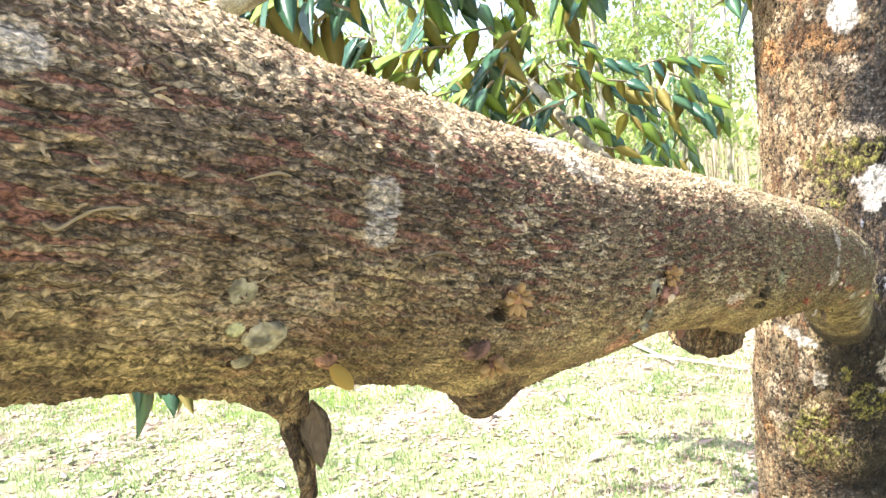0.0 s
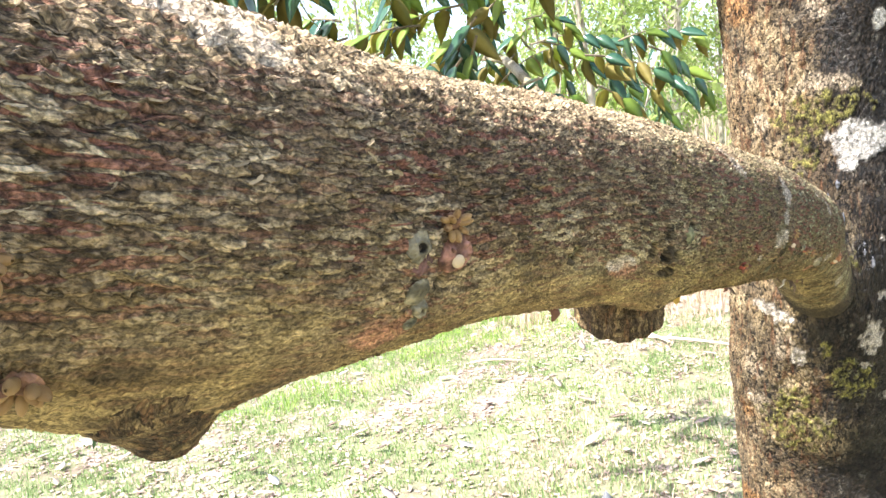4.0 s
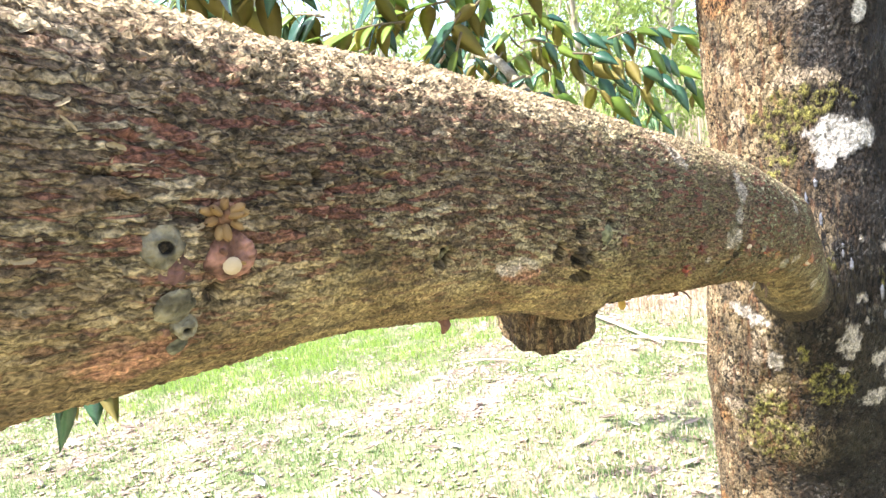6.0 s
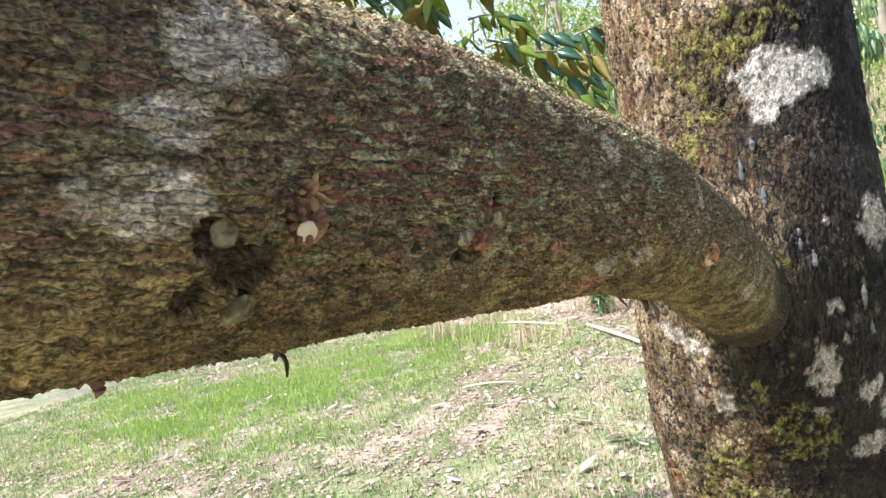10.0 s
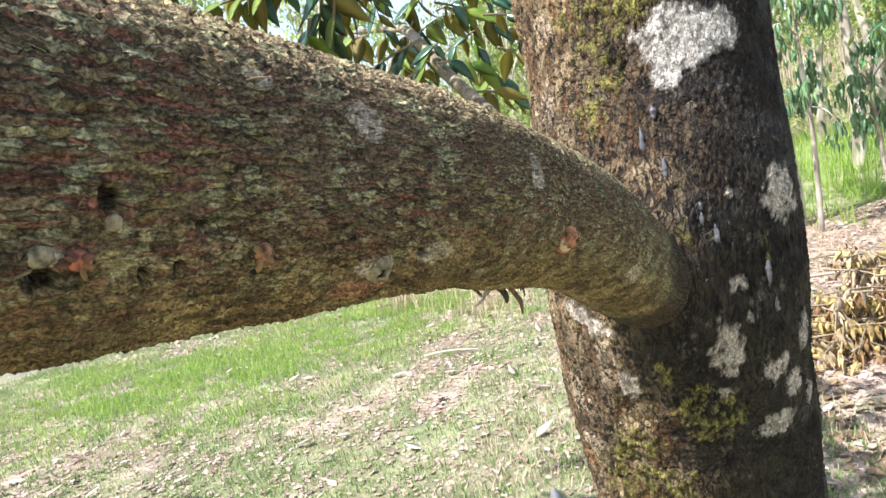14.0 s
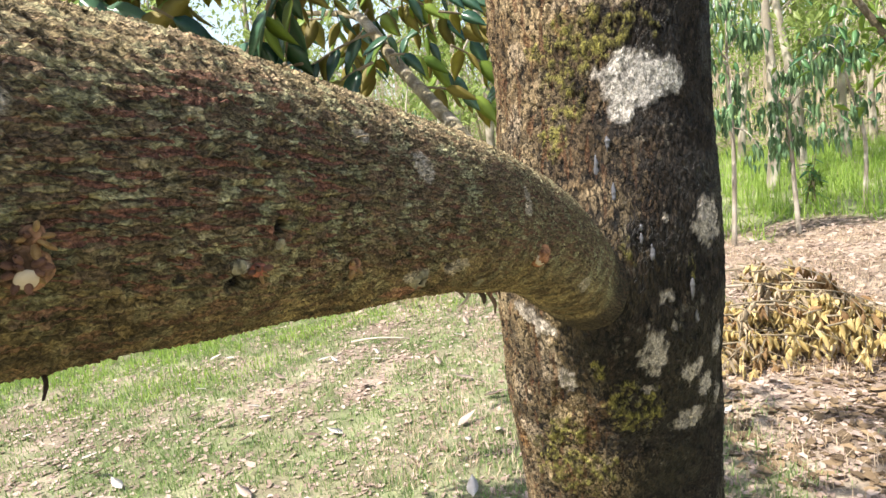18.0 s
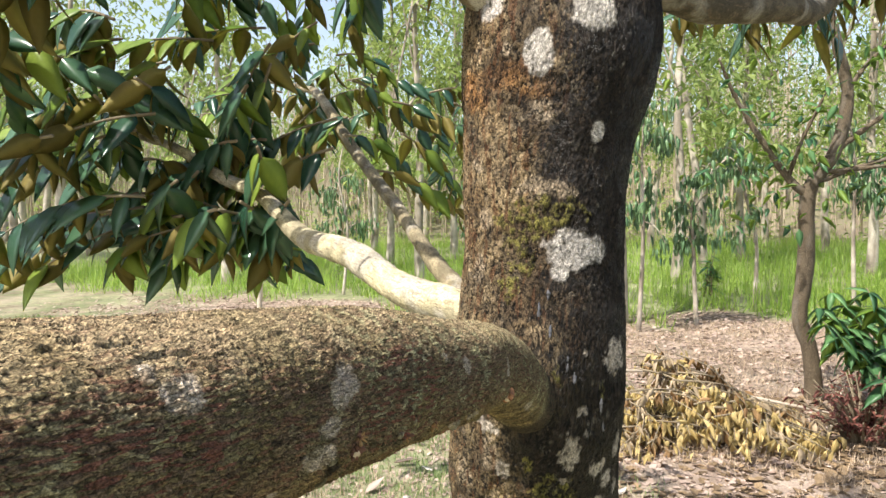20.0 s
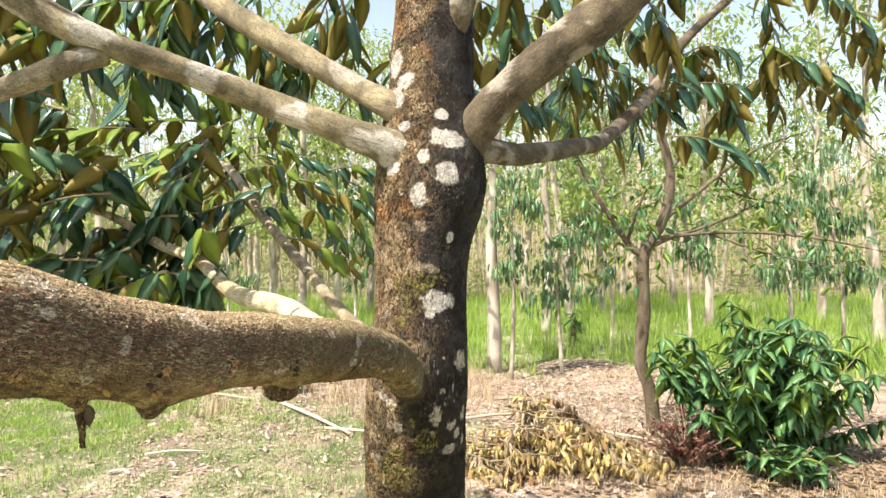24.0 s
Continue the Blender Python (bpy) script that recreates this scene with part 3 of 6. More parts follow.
def grass_field(name, label, count, box, keep, low, high, wide, mats, lean=0.5, kind="stuff", parent=None):
    x = rng.uniform(box[0], box[1], count * 3)
    y = rng.uniform(box[2], box[3], count * 3)
    ok = rng.random(count * 3) < keep(x, y)
    x, y = x[ok][:count], y[ok][:count]
    n = len(x)
    p = np.stack([x, y, ground_height(x, y) - 0.01], -1)
    a = rng.uniform(0, 2 * np.pi, n)
    tilt = rng.normal(0, lean, n)
    ahead = np.stack([np.cos(a) * tilt, np.sin(a) * tilt, np.ones(n)], -1)
    up = np.stack([np.cos(a), np.sin(a), 0 * a], -1)
    size = rng.uniform(low, high, n)
    v, f, s = scatter(*BLADE, p, ahead, up, size, np.full(n, wide) * rng.uniform(0.6, 1.3, n))
    ob = new(name, mesh_from(name, v, f, mats, smooth=False))
    return tagged(ob, label, "grass", kind=kind)


clump = lambda x, y, s, seed: fractal(np.stack([x, y, 0 * x], -1), s, seed)
grass_field("short_grass", "short mown grass, green mixed with straw yellow", 150000, (-9, 1.0, 0.9, 8.5),
            lambda x, y: np.clip(green_amount(x, y)[0] * 1.3 - 0.15, 0, 1) * (0.25 + 0.75 * step(0.35, 0.6, clump(x, y, 6, 2))), 0.02, 0.075, 0.007, GRASS, 0.9)
grass_field("dry_grass", "dry straw-coloured grass blades lying flat", 16000, (-9, 3.0, 0.9, 9.5),
            lambda x, y: step(0.4, 0.65, clump(x, y, 3, 12)), 0.03, 0.09, 0.005, STRAW, 1.6)
grass_field("dry_turf", "matted dry pinkish-brown grass on the bare soil", 42000, (-1.5, 5.0, 2.0, 9.5),
            lambda x, y: step(0.3, 0.6, clump(x, y, 2.2, 19)) * (1 - green_amount(x, y)[2]), 0.02, 0.10, 0.006, DRY_TURF, 1.5)
grass_field("fresh_grass", "strip of fresh bright green grass", 70000, (-9, 0.0, 2.0, 9.0), lambda x, y: green_amount(x, y)[1] * step(0.3, 0.55, clump(x, y, 2.5, 66)), 0.03, 0.115, 0.007, GRASS_TALL, 0.7)
grass_field("tall_grass", "tall bright green grass under the rubber trees", 60000, (-14, 22, 5.0, 25.0),
            lambda x, y: green_amount(x, y)[2] * np.clip(14 / (y + 1), 0.3, 1) * step(0.3, 0.62, clump(x, y, 1.6, 17)), 0.16, 0.75, 0.016, GRASS_TALL, 1.0)
grass_field("dry_stalks", "upright pale dry weed stalks in the litter", 2600, (-4.2, 0.6, 5.6, 9.6),
            lambda x, y: step(0.5, 0.7, clump(x, y, 1.5, 27)), 0.15, 0.5, 0.008, STRAW, 0.35)


def litter(name, label, count, box, keep, low, high, mats):
    x, y = rng.uniform(box[0], box[1], count * 3), rng.uniform(box[2], box[3], count * 3)
    ok = rng.random(count * 3) < keep(x, y)
    x, y = x[ok][:count], y[ok][:count]
    n = len(x)
    p = np.stack([x, y, ground_height(x, y) + 0.006], -1)
    a = rng.uniform(0, 2 * np.pi, n)
    ahead = np.stack([np.cos(a), np.sin(a), rng.normal(0, 0.15, n)], -1)
    up = np.stack([rng.normal(0, 0.25, n), rng.normal(0, 0.25, n), np.ones(n)], -1)
    v, f, s = scatter(*SCRAP, p, ahead, up, rng.uniform(low, high, n))
    return tagged(new(name, mesh_from(name, v, f, mats, smooth=False)), label, "dead leaves", kind="stuff")


litter("leaf_litter", "pale brown dead leaves strewn over the soil", 5200, (-10, 4.5, 0.9, 11.0), lambda x, y: 0.15 + 0.85 * (1 - green_amount(x, y)[0]) * step(0.3, 0.55, clump(x, y, 2.5, 51)), 0.025, 0.07, LITTER)
litter("small_litter", "small pale scraps of dead leaves and twigs", 30000, (-7.5, 1.5, 0.9, 6.5), lambda x, y: 0.25 + 0.75 * step(0.35, 0.6, clump(x, y, 3.5, 57)), 0.012, 0.045, LITTER)
litter("brown_litter", "brown and rusty dead leaves on trampled soil", 6500, (0.3, 4.2, 1.6, 5.2), lambda x, y: 0.2 + 0.8 * step(0.35, 0.55, clump(x, y, 2.0, 59)), 0.025, 0.075, LITTER_DARK)
litter("far_litter", "thick carpet of fallen leaves", 9000, (-9, 5, 5.0, 11.5), lambda x, y: 1 - green_amount(x, y)[0], 0.03, 0.08, LITTER)
DEAD = mesh_from("fallen_leaf", *(lambda q: (q[0] * 0.11, q[1], [LITTER, LITTER], q[2]))(leaf_shape(0.42, 5, 0.25, -0.25)))
DEAD_PALE = mesh_from("fallen_leaf", *(lambda q: (q[0] * 0.10, q[1], [LITTER_PALE, LITTER_PALE], q[2]))(leaf_shape(0.5, 5, 0.2, -0.2)))
for k in range(110):
    fx, fy = rng.uniform(-5.5, 0.3), 1.4 + 3.8 * rng.random() ** 1.3
    leaf = new("fallen_leaf", DEAD_PALE if k % 2 else DEAD)
    leaf.matrix_basis = pose(fx, fy, float(ground_height(np.array([fx]), np.array([fy]))[0]) + 0.022, rng.uniform(-8, 8), rng.uniform(-8, 8), rng.uniform(0, 360)) @ Matrix.Scale(rng.uniform(0.7, 1.3), 4)
    tagged(leaf, "bleached dead leaf lying on the grass" if k % 2 else "pale brown curled dead leaf lying on the grass", "leaf", "fallen leaves")


# ---- the durian tree: trunk and limbs ----
tree = thing("durian_tree", "durian tree with scaly lichen-grey bark, low limbs and glossy leaves", "tree")
TRUNK_ROWS = [(-0.02, 0.22, -0.05, 0.150), (-0.03, 0.21, 0.25, 0.118), (-0.045, 0.20, 0.70, 0.106), (-0.0563, 0.1766, 1.119, 0.1014), (-0.0554, 0.1353, 1.2656, 0.1003), (-0.0483, 0.0848, 1.4033, 0.0955),
              (-0.0433, 0.0858, 1.5414, 0.0872), (-0.0389, 0.0942, 1.6588, 0.094), (-0.0248, 0.0997, 1.77, 0.1085), (-0.022, 0.12, 1.88, 0.098), (-0.022, 0.13, 2.02, 0.084), (-0.01, 0.15, 2.4, 0.07), (0.0, 0.2, 3.2, 0.045)]
LIMB_ROWS = [(-0.36, -1.06, 1.628, 0.04), (-0.289, -0.9011, 1.59, 0.0375), (-0.2412, -0.8044, 1.569, 0.0345), (-0.1997, -0.6902, 1.5424, 0.0332), (-0.1752, -0.5948, 1.5342, 0.032), (-0.1477, -0.5025, 1.5208, 0.0342), (-0.1176, -0.3643, 1.5044, 0.0347),
             (-0.0895, -0.2629, 1.4871, 0.0311), (-0.0868, -0.1861, 1.4716, 0.0322), (-0.0752, -0.1184, 1.452, 0.0327), (-0.068, -0.058, 1.4258, 0.0332), (-0.060, -0.014, 1.402, 0.0325), (-0.050, 0.045, 1.38, 0.036)]


def on_skin(tb, lifts, p, extra=0.0):
    """The place on a tube's uneven skin nearest to p, and the way out of it and along."""
    _, a, i = tb.where(p)
    j = int(round(a / (2 * math.pi) * tb.n_round)) % tb.n_round
    return tb.on(p, extra + float(lifts[i * tb.n_round + j]))


def spots(tb, p, rows, seed, rough_edge=0.5, grain=90.0):
    """Union of ragged spots (x, y, z, half length, half girth)."""
    total = np.zeros(len(p))
    edge = rough_edge * (fractal(p, grain, seed) - 0.5) * 2 + 0.35 * rough_edge * (fractal(p, grain * 5, seed + 5) - 0.5) * 2
    for x, y, z, lu, lv in rows:
        total = np.maximum(total, step(-0.05, 0.18, tb.spot((x, y, z), lu, lv) + edge))
    return total


def capped(v):
    return np.vstack([v, v[:1], v[-1:]])


# trunk: pebbly dark bark, tan plates on its sunny side, white lichen and yellow moss; sun and shade sides also painted
# into the tones
tb = Tube(TRUNK_ROWS, 1500, 420, upright=True)
p = tb.points()
ring = np.stack([tb.u / 0.013, tb.rad * np.cos(tb.a) / 0.0062, tb.rad * np.sin(tb.a) / 0.0062], -1)


def terraces(q, seed, levels, octaves=3):
    """Peeling layers: a ragged height that climbs in lipped steps; also the foot of each step and a chance per layer."""
    n = fractal(q, 1.0, seed, octaves) * levels
    lev = np.floor(n)
    fr = n - lev
    return fr ** 1.6, step(0.30, 0.0, fr), hashed(lev, np.floor(q[:, 0] * 0.37 + lev * 0.5), np.floor(q[:, 1] * 0.3) * 7 + np.floor(q[:, 2] * 0.3), seed + 9)


skin = ring * np.array([0.013, 0.0062, 0.0062])
lip, foot, c1 = terraces(ring, 71, 12)
lip2, foot2, c2 = terraces(ring * 2.6, 75, 9)
wob = fractal(p, 40, 61) - 0.5
g1, g2, d1, d2, _, _ = cells(tb.u / 0.036 + wob * 3.2, tb.a / (2 * np.pi) * 28 + wob * 3.2, 77, 28)
plate = step(0.02, 0.14, g2 - g1 + 0.12 * (lip - 0.5))
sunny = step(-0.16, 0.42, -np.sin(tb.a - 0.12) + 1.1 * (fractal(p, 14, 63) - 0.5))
LICHEN_T = [(-0.0104, 0.0054, 1.547, 0.0215, 0.0349), (-0.0242, -0.0001, 1.527, 0.0124, 0.0114), (-0.0936, 0.0839, 2.011, 0.0292, 0.0231), (-0.072, 0.0547, 1.972, 0.017, 0.0195), (-0.0918, 0.0648, 1.934, 0.0238, 0.0295), (-0.0719, 0.032, 1.878, 0.0142, 0.0152), (-0.0878, 0.0281, 1.839, 0.0211, 0.0221),
            (-0.0947, 0.0204, 1.796, 0.0137, 0.0177), (-0.0038, 0.026, 1.899, 0.014, 0.0154), (0.0093, 0.0152, 1.852, 0.0225, 0.0388), (-0.0347, -0.0021, 1.814, 0.011, 0.0121), (0.0081, -0.0029, 1.781, 0.0177, 0.0245), (-0.0444, -0.0074, 1.743, 0.0189, 0.0155), (0.0125, 0.0142, 1.667, 0.0157, 0.0085)]
LICHEN_U = [(0.0309, 0.0306, 1.437, 0.0142, 0.0165), (0.0018, 0.0027, 1.447, 0.0026, 0.0035), (-0.0139, 0.0088, 1.341, 0.0153, 0.0111), (-0.002, 0.0034, 1.385, 0.0047, 0.007), (0.0348, 0.0577, 1.335, 0.014, 0.0097), (0.015, 0.0375, 1.317, 0.0106, 0.0117), (0.0243, 0.0558, 1.299, 0.0114, 0.0093),
            (0.0098, 0.0528, 1.269, 0.0131, 0.0148), (0.0353, 0.0838, 1.28, 0.0137, 0.0064), (-0.0815, 0.0132, 1.32, 0.0117, 0.0078), (-0.0197, 0.0189, 1.307, 0.0034, 0.0064), (-0.1045, 0.0111, 1.374, 0.0058, 0.0203), (-0.0929, 0.0054, 1.369, 0.0066, 0.0132), (0.0022, 0.0116, 1.36, 0.0031, 0.0029)]
# thin tan crusts on the sunny side
CRUST_T = [(-0.037, 0.0016, 1.611, 0.0103, 0.03), (-0.0416, -0.002, 1.692, 0.0077, 0.0103), (-0.0386, -0.0017, 1.68, 0.0066, 0.0111), (-0.0781, 0.0042, 1.748, 0.0056, 0.0081), (-0.1074, 0.0308, 1.638, 0.0084, 0.0122), (-0.10, 0.02, 1.58, 0.012, 0.010), (-0.105, 0.025, 1.53, 0.016, 0.012), (-0.11, 0.03, 1.44, 0.02, 0.014), (-0.12, 0.06, 1.30, 0.02, 0.014), (-0.12, 0.07, 1.25, 0.015, 0.02), (-0.09, 0.02, 1.34, 0.02, 0.012)]
MOSS_T = [(-0.0335, 0.0229, 1.287, 0.0237, 0.0215), (-0.0935, 0.0404, 1.259, 0.0228, 0.0214), (-0.0755, 0.0444, 1.228, 0.017, 0.0243), (-0.0722, 0.0003, 1.516, 0.0197, 0.0099), (-0.0578, -0.0005, 1.535, 0.0192, 0.0075), (-0.0286, -0.0098, 1.426, 0.0085, 0.005), (-0.0439, 0.0007, 1.584, 0.0204, 0.0392), (-0.0636, 0.0021, 1.561, 0.0171, 0.0178), (-0.0997, 0.045, 1.22, 0.03, 0.029), (-0.0561, 0.0041, 1.333, 0.009, 0.007), (0.0189, 0.0169, 1.405, 0.0069, 0.0044)]
shade_lichen = spots(tb, p, LICHEN_U, 83, 0.85, 120)
lichen = np.maximum(spots(tb, p, LICHEN_T, 81, 0.42, 70), shade_lichen) * (0.72 + 0.28 * step(0.3, 0.5, fractal(p, 420, 89)))
tan_crust = spots(tb, p, CRUST_T, 84, 0.6, 110) * (0.5 + 0.5 * step(0.35, 0.55, fractal(p, 200, 88)))
moss = spots(tb, p, MOSS_T, 85, 0.9, 130) * step(0.35, 0.6, fractal(p, 300, 87))
lift = 0.0016 * lip * (0.5 + 0.5 * c1) + 0.0006 * lip2 + 0.0016 * plate * (0.5 + sunny * d1) * sunny + 0.006 * (fractal(p, 18, 91, 2) - 0.5) + 0.0022 * moss + 0.0012 * lichen + 0.0010 * (fractal(p, 600, 93) - 0.5)
lift = lift + 0.013 * step(-0.1, 0.9, tb.spot((-0.056, -0.010, 1.395), 0.075, 0.060))
lift = lift + 0.010 * step(0.4, 0.0, tb.u) * (np.cos(tb.a * 5 + 0.6))
# shaded side coloured near black, sunlit side tan: the sun's fall is in the tones
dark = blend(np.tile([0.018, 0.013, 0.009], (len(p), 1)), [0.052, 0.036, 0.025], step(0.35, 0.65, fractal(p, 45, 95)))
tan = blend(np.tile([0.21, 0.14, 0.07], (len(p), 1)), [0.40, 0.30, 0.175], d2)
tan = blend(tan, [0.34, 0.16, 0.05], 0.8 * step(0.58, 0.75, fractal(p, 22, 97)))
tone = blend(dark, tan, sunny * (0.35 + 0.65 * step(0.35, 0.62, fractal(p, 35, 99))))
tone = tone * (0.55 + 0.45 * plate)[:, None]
tone = blend(tone, [0.22, 0.20, 0.16], 0.4 * step(0.62, 0.72, fractal(p, 150, 103)) * (1 - sunny * 0.5))
tone = blend(tone, [0.42, 0.33, 0.23], 0.8 * tan_crust)
tone = blend(tone, [0.19, 0.17, 0.042], moss)
tone = blend(tone, np.array([0.47, 0.43, 0.385]), lichen)
# lichen of the shaded flank tinted darker tan, its shade put into the colour
tone = blend(tone, np.array([0.36, 0.305, 0.245]), 0.8 * shade_lichen)
gloss = 1.0 - 0.6 * (1 - sunny) * (1 - lichen) * (1 - moss) * step(0.4, 0.6, fractal(p, 30, 105))
ends, cap = tb.caps()
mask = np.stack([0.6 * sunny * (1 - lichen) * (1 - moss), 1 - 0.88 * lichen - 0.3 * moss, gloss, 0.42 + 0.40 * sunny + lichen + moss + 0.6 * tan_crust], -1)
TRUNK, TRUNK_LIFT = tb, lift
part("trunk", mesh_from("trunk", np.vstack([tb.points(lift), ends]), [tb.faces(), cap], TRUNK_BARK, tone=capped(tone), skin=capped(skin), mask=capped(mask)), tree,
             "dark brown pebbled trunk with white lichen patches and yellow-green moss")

# the great limb that the walk follows
tb = Tube(LIMB_ROWS, 1700, 330)
LIMB = tb
p = tb.points()
warp = fractal(p, 55, 111, 2) - 0.5
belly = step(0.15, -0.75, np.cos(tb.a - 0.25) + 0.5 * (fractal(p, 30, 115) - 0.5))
sleek = belly * (0.25 + 0.75 * step(-0.76, -0.70, p[:, 1]) * step(-0.50, -0.56, p[:, 1]))
toward = step(0.62, 0.95, tb.u / tb.length)
ring = np.stack([tb.u, tb.rad * np.cos(tb.a), tb.rad * np.sin(tb.a)], -1)
size = (1 + 0.45 * step(0.55, 0.2, tb.u / tb.length))[:, None]
q1 = ring / (np.array([0.0075, 0.0032, 0.0032]) * size) + np.stack([warp * 0, warp * 2.2, warp * 2.2], -1)
lip, foot, c1 = terraces(q1, 121, 13)
lip2, foot2, c2 = terraces(q1 * 2.3 + 31, 123, 10)
crack = np.clip(1 - 0.8 * foot - 0.45 * foot2, 0, 1)
lens = soft_noise(tb.u / 0.0085 + 3, ring[:, 1] / 0.0016 + warp * 5, ring[:, 2] / 0.0016 + warp * 5, 131) + 0.25 * (fractal(p, 500, 133, 2) - 0.5)
streak = step(0.70, 0.80, lens) * (1 - 0.75 * belly) * (1 - 0.9 * toward) * (0.35 + 0.65 * step(0.36, 0.52, fractal(p, 30, 151)))
k2 = fractal(p, 420, 141, 2)
rough = (1 - 0.5 * sleek) * (1 - 0.25 * toward)
lift = rough * (0.0013 * lip * (0.3 + 0.7 * c1) + 0.0004 * lip2) + 0.0010 * (fractal(p, 90, 153) - 0.5) + 0.006 * (fractal(p, 16, 155, 2) - 0.5) - 0.0011 * streak * rough
WHITE = [(-0.1847, -0.6883, 1.572, 0.010, 0.0045), (-0.1755, -0.6965, 1.5635, 0.0085, 0.0070), (-0.2183, -0.8124, 1.594, 0.012, 0.007), (-0.1149, -0.4934, 1.536, 0.0072, 0.0065), (-0.0971, -0.4227, 1.523, 0.0066, 0.006), (-0.1216, -0.5013, 1.543, 0.0032, 0.003), (-0.1904, -0.7665, 1.559, 0.0040, 0.0038), (-0.191, -0.7681, 1.553, 0.0036, 0.0034), (-0.1803, -0.7016, 1.569, 0.0115, 0.0045), (-0.1746, -0.699, 1.563, 0.0060, 0.0028), (-0.1009, -0.4416, 1.502, 0.0085, 0.0052), (-0.0982, -0.4378, 1.51, 0.008, 0.0046), (-0.0973, -0.4306, 1.519, 0.0055, 0.0063), (-0.0697, -0.3124, 1.503, 0.0053, 0.0053), (-0.0785, -0.3378, 1.513, 0.0036, 0.002), (-0.056, -0.2323, 1.484, 0.006, 0.0064),
         (-0.0783, -0.3096, 1.471, 0.0055, 0.0031), (-0.0712, -0.2893, 1.47, 0.0075, 0.0032), (-0.0481, -0.1054, 1.421, 0.010, 0.0064), (-0.1093, -0.458, 1.494, 0.0034, 0.0016), (-0.1459, -0.5867, 1.513, 0.0092, 0.0024), (-0.2094, -0.8127, 1.579, 0.005, 0.0030), (-0.1875, -0.7534, 1.565, 0.0006, 0.0054), (-0.0897, -0.3779, 1.488, 0.0023, 0.0013)]
BLACK = [(-0.1522, -0.6149, 1.519, 0.0035, 0.0025), (-0.136, -0.5634, 1.512, 0.0042, 0.0035), (-0.1325, -0.567, 1.519, 0.0025, 0.0028), (-0.139, -0.557, 1.507, 0.0050, 0.0025), (-0.139, -0.573, 1.514, 0.0022, 0.0030), (-0.1295, -0.556, 1.520, 0.0020, 0.0015), (-0.1554, -0.6497, 1.537, 0.0017, 0.001), (-0.1024, -0.4257, 1.49, 0.007, 0.0052), (-0.101, -0.4325, 1.496, 0.0034, 0.0029), (-0.1071, -0.4321, 1.487, 0.0032, 0.0044), (-0.0849, -0.3696, 1.494, 0.002, 0.0022), (-0.0938, -0.3917, 1.488, 0.0017, 0.0013), (-0.0924, -0.3785, 1.485, 0.0025, 0.0022), (-0.0983, -0.4017, 1.486, 0.0012, 0.0013),
         (-0.0891, -0.3631, 1.482, 0.0012, 0.0012), (-0.0868, -0.3574, 1.482, 0.0013, 0.0012), (-0.0831, -0.3547, 1.488, 0.0014, 0.0009), (-0.0854, -0.3412, 1.477, 0.0016, 0.0014), (-0.0755, -0.3199, 1.479, 0.0014, 0.0009), (-0.0803, -0.3033, 1.467, 0.0026, 0.0015), (-0.1626, -0.6748, 1.53, 0.0026, 0.0018), (-0.1642, -0.6667, 1.522, 0.0018, 0.0014), (-0.0723, -0.296, 1.471, 0.0018, 0.0019), (-0.184, -0.737, 1.533, 0.003, 0.002), (-0.192, -0.739, 1.530, 0.003, 0.002)]
PINK = [(-0.1732, -0.674, 1.514, 0.0075, 0.0050), (-0.0845, -0.309, 1.466, 0.0100, 0.0036), (-0.1466, -0.5847, 1.511, 0.010, 0.0029), (-0.0851, -0.3134, 1.467, 0.0081, 0.0027)]
white = spots(tb, p, WHITE, 161, 0.5, 170)
black = spots(tb, p, BLACK, 163, 0.55, 300)
pink = spots(tb, p, PINK, 165, 0.4, 200)
for sx, sy, sz, lu, lv, hgt in ((-0.205, -0.700, 1.512, 0.030, 0.018, 0.006), (-0.225, -0.768, 1.525, 0.022, 0.016, 0.003), (-0.147, -0.535, 1.492, 0.024, 0.016, 0.005), (-0.129, -0.556, 1.510, 0.018, 0.016, 0.003), (-0.097, -0.43, 1.497, 0.016, 0.014, 0.0025), (-0.056, -0.21, 1.457, 0.016, 0.014, 0.002)):
    lift = lift + hgt * step(0, 1, tb.spot((sx, sy, sz), lu, lv))
lift = lift - 0.0035 * black * (fractal(p, 300, 167) > 0.42) * 0.6
# colours: grey-green lichen crust, brown cork, rusty streaks of inner bark, yellowish smooth belly
grey = blend(np.tile([0.205, 0.185, 0.105], (len(p), 1)), [0.345, 0.32, 0.20], step(0.3, 0.7, fractal(p, 140, 169)))
outer = step(-0.52, -0.66, p[:, 1])
inner = step(-0.56, -0.46, p[:, 1]) * step(-0.24, -0.33, p[:, 1])
grey = blend(grey, grey * np.array([1.2, 1.1, 1.22]), outer) * (1 - 0.2 * inner)[:, None]
brown = blend(np.tile([0.14, 0.106, 0.06], (len(p), 1)), [0.25, 0.195, 0.115], step(0.3, 0.7, k2))
# sun on the upper side painted as paler tan; flanks left browner, as in shade
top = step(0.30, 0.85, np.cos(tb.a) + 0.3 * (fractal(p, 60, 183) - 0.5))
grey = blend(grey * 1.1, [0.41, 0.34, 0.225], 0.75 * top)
tone = blend(grey, brown, step(0.52 - 0.20 * (1 - top), 0.70 - 0.18 * (1 - top), fractal(p, 85, 171)) * 0.85)
tone = blend(tone, [0.16, 0.148, 0.058], 0.5 * step(0.46, 0.68, fractal(p, 38, 173)) * step(0.2, 0.6, tb.u / tb.length))
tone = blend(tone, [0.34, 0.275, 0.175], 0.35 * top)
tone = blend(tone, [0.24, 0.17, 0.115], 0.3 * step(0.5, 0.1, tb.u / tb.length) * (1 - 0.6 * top))
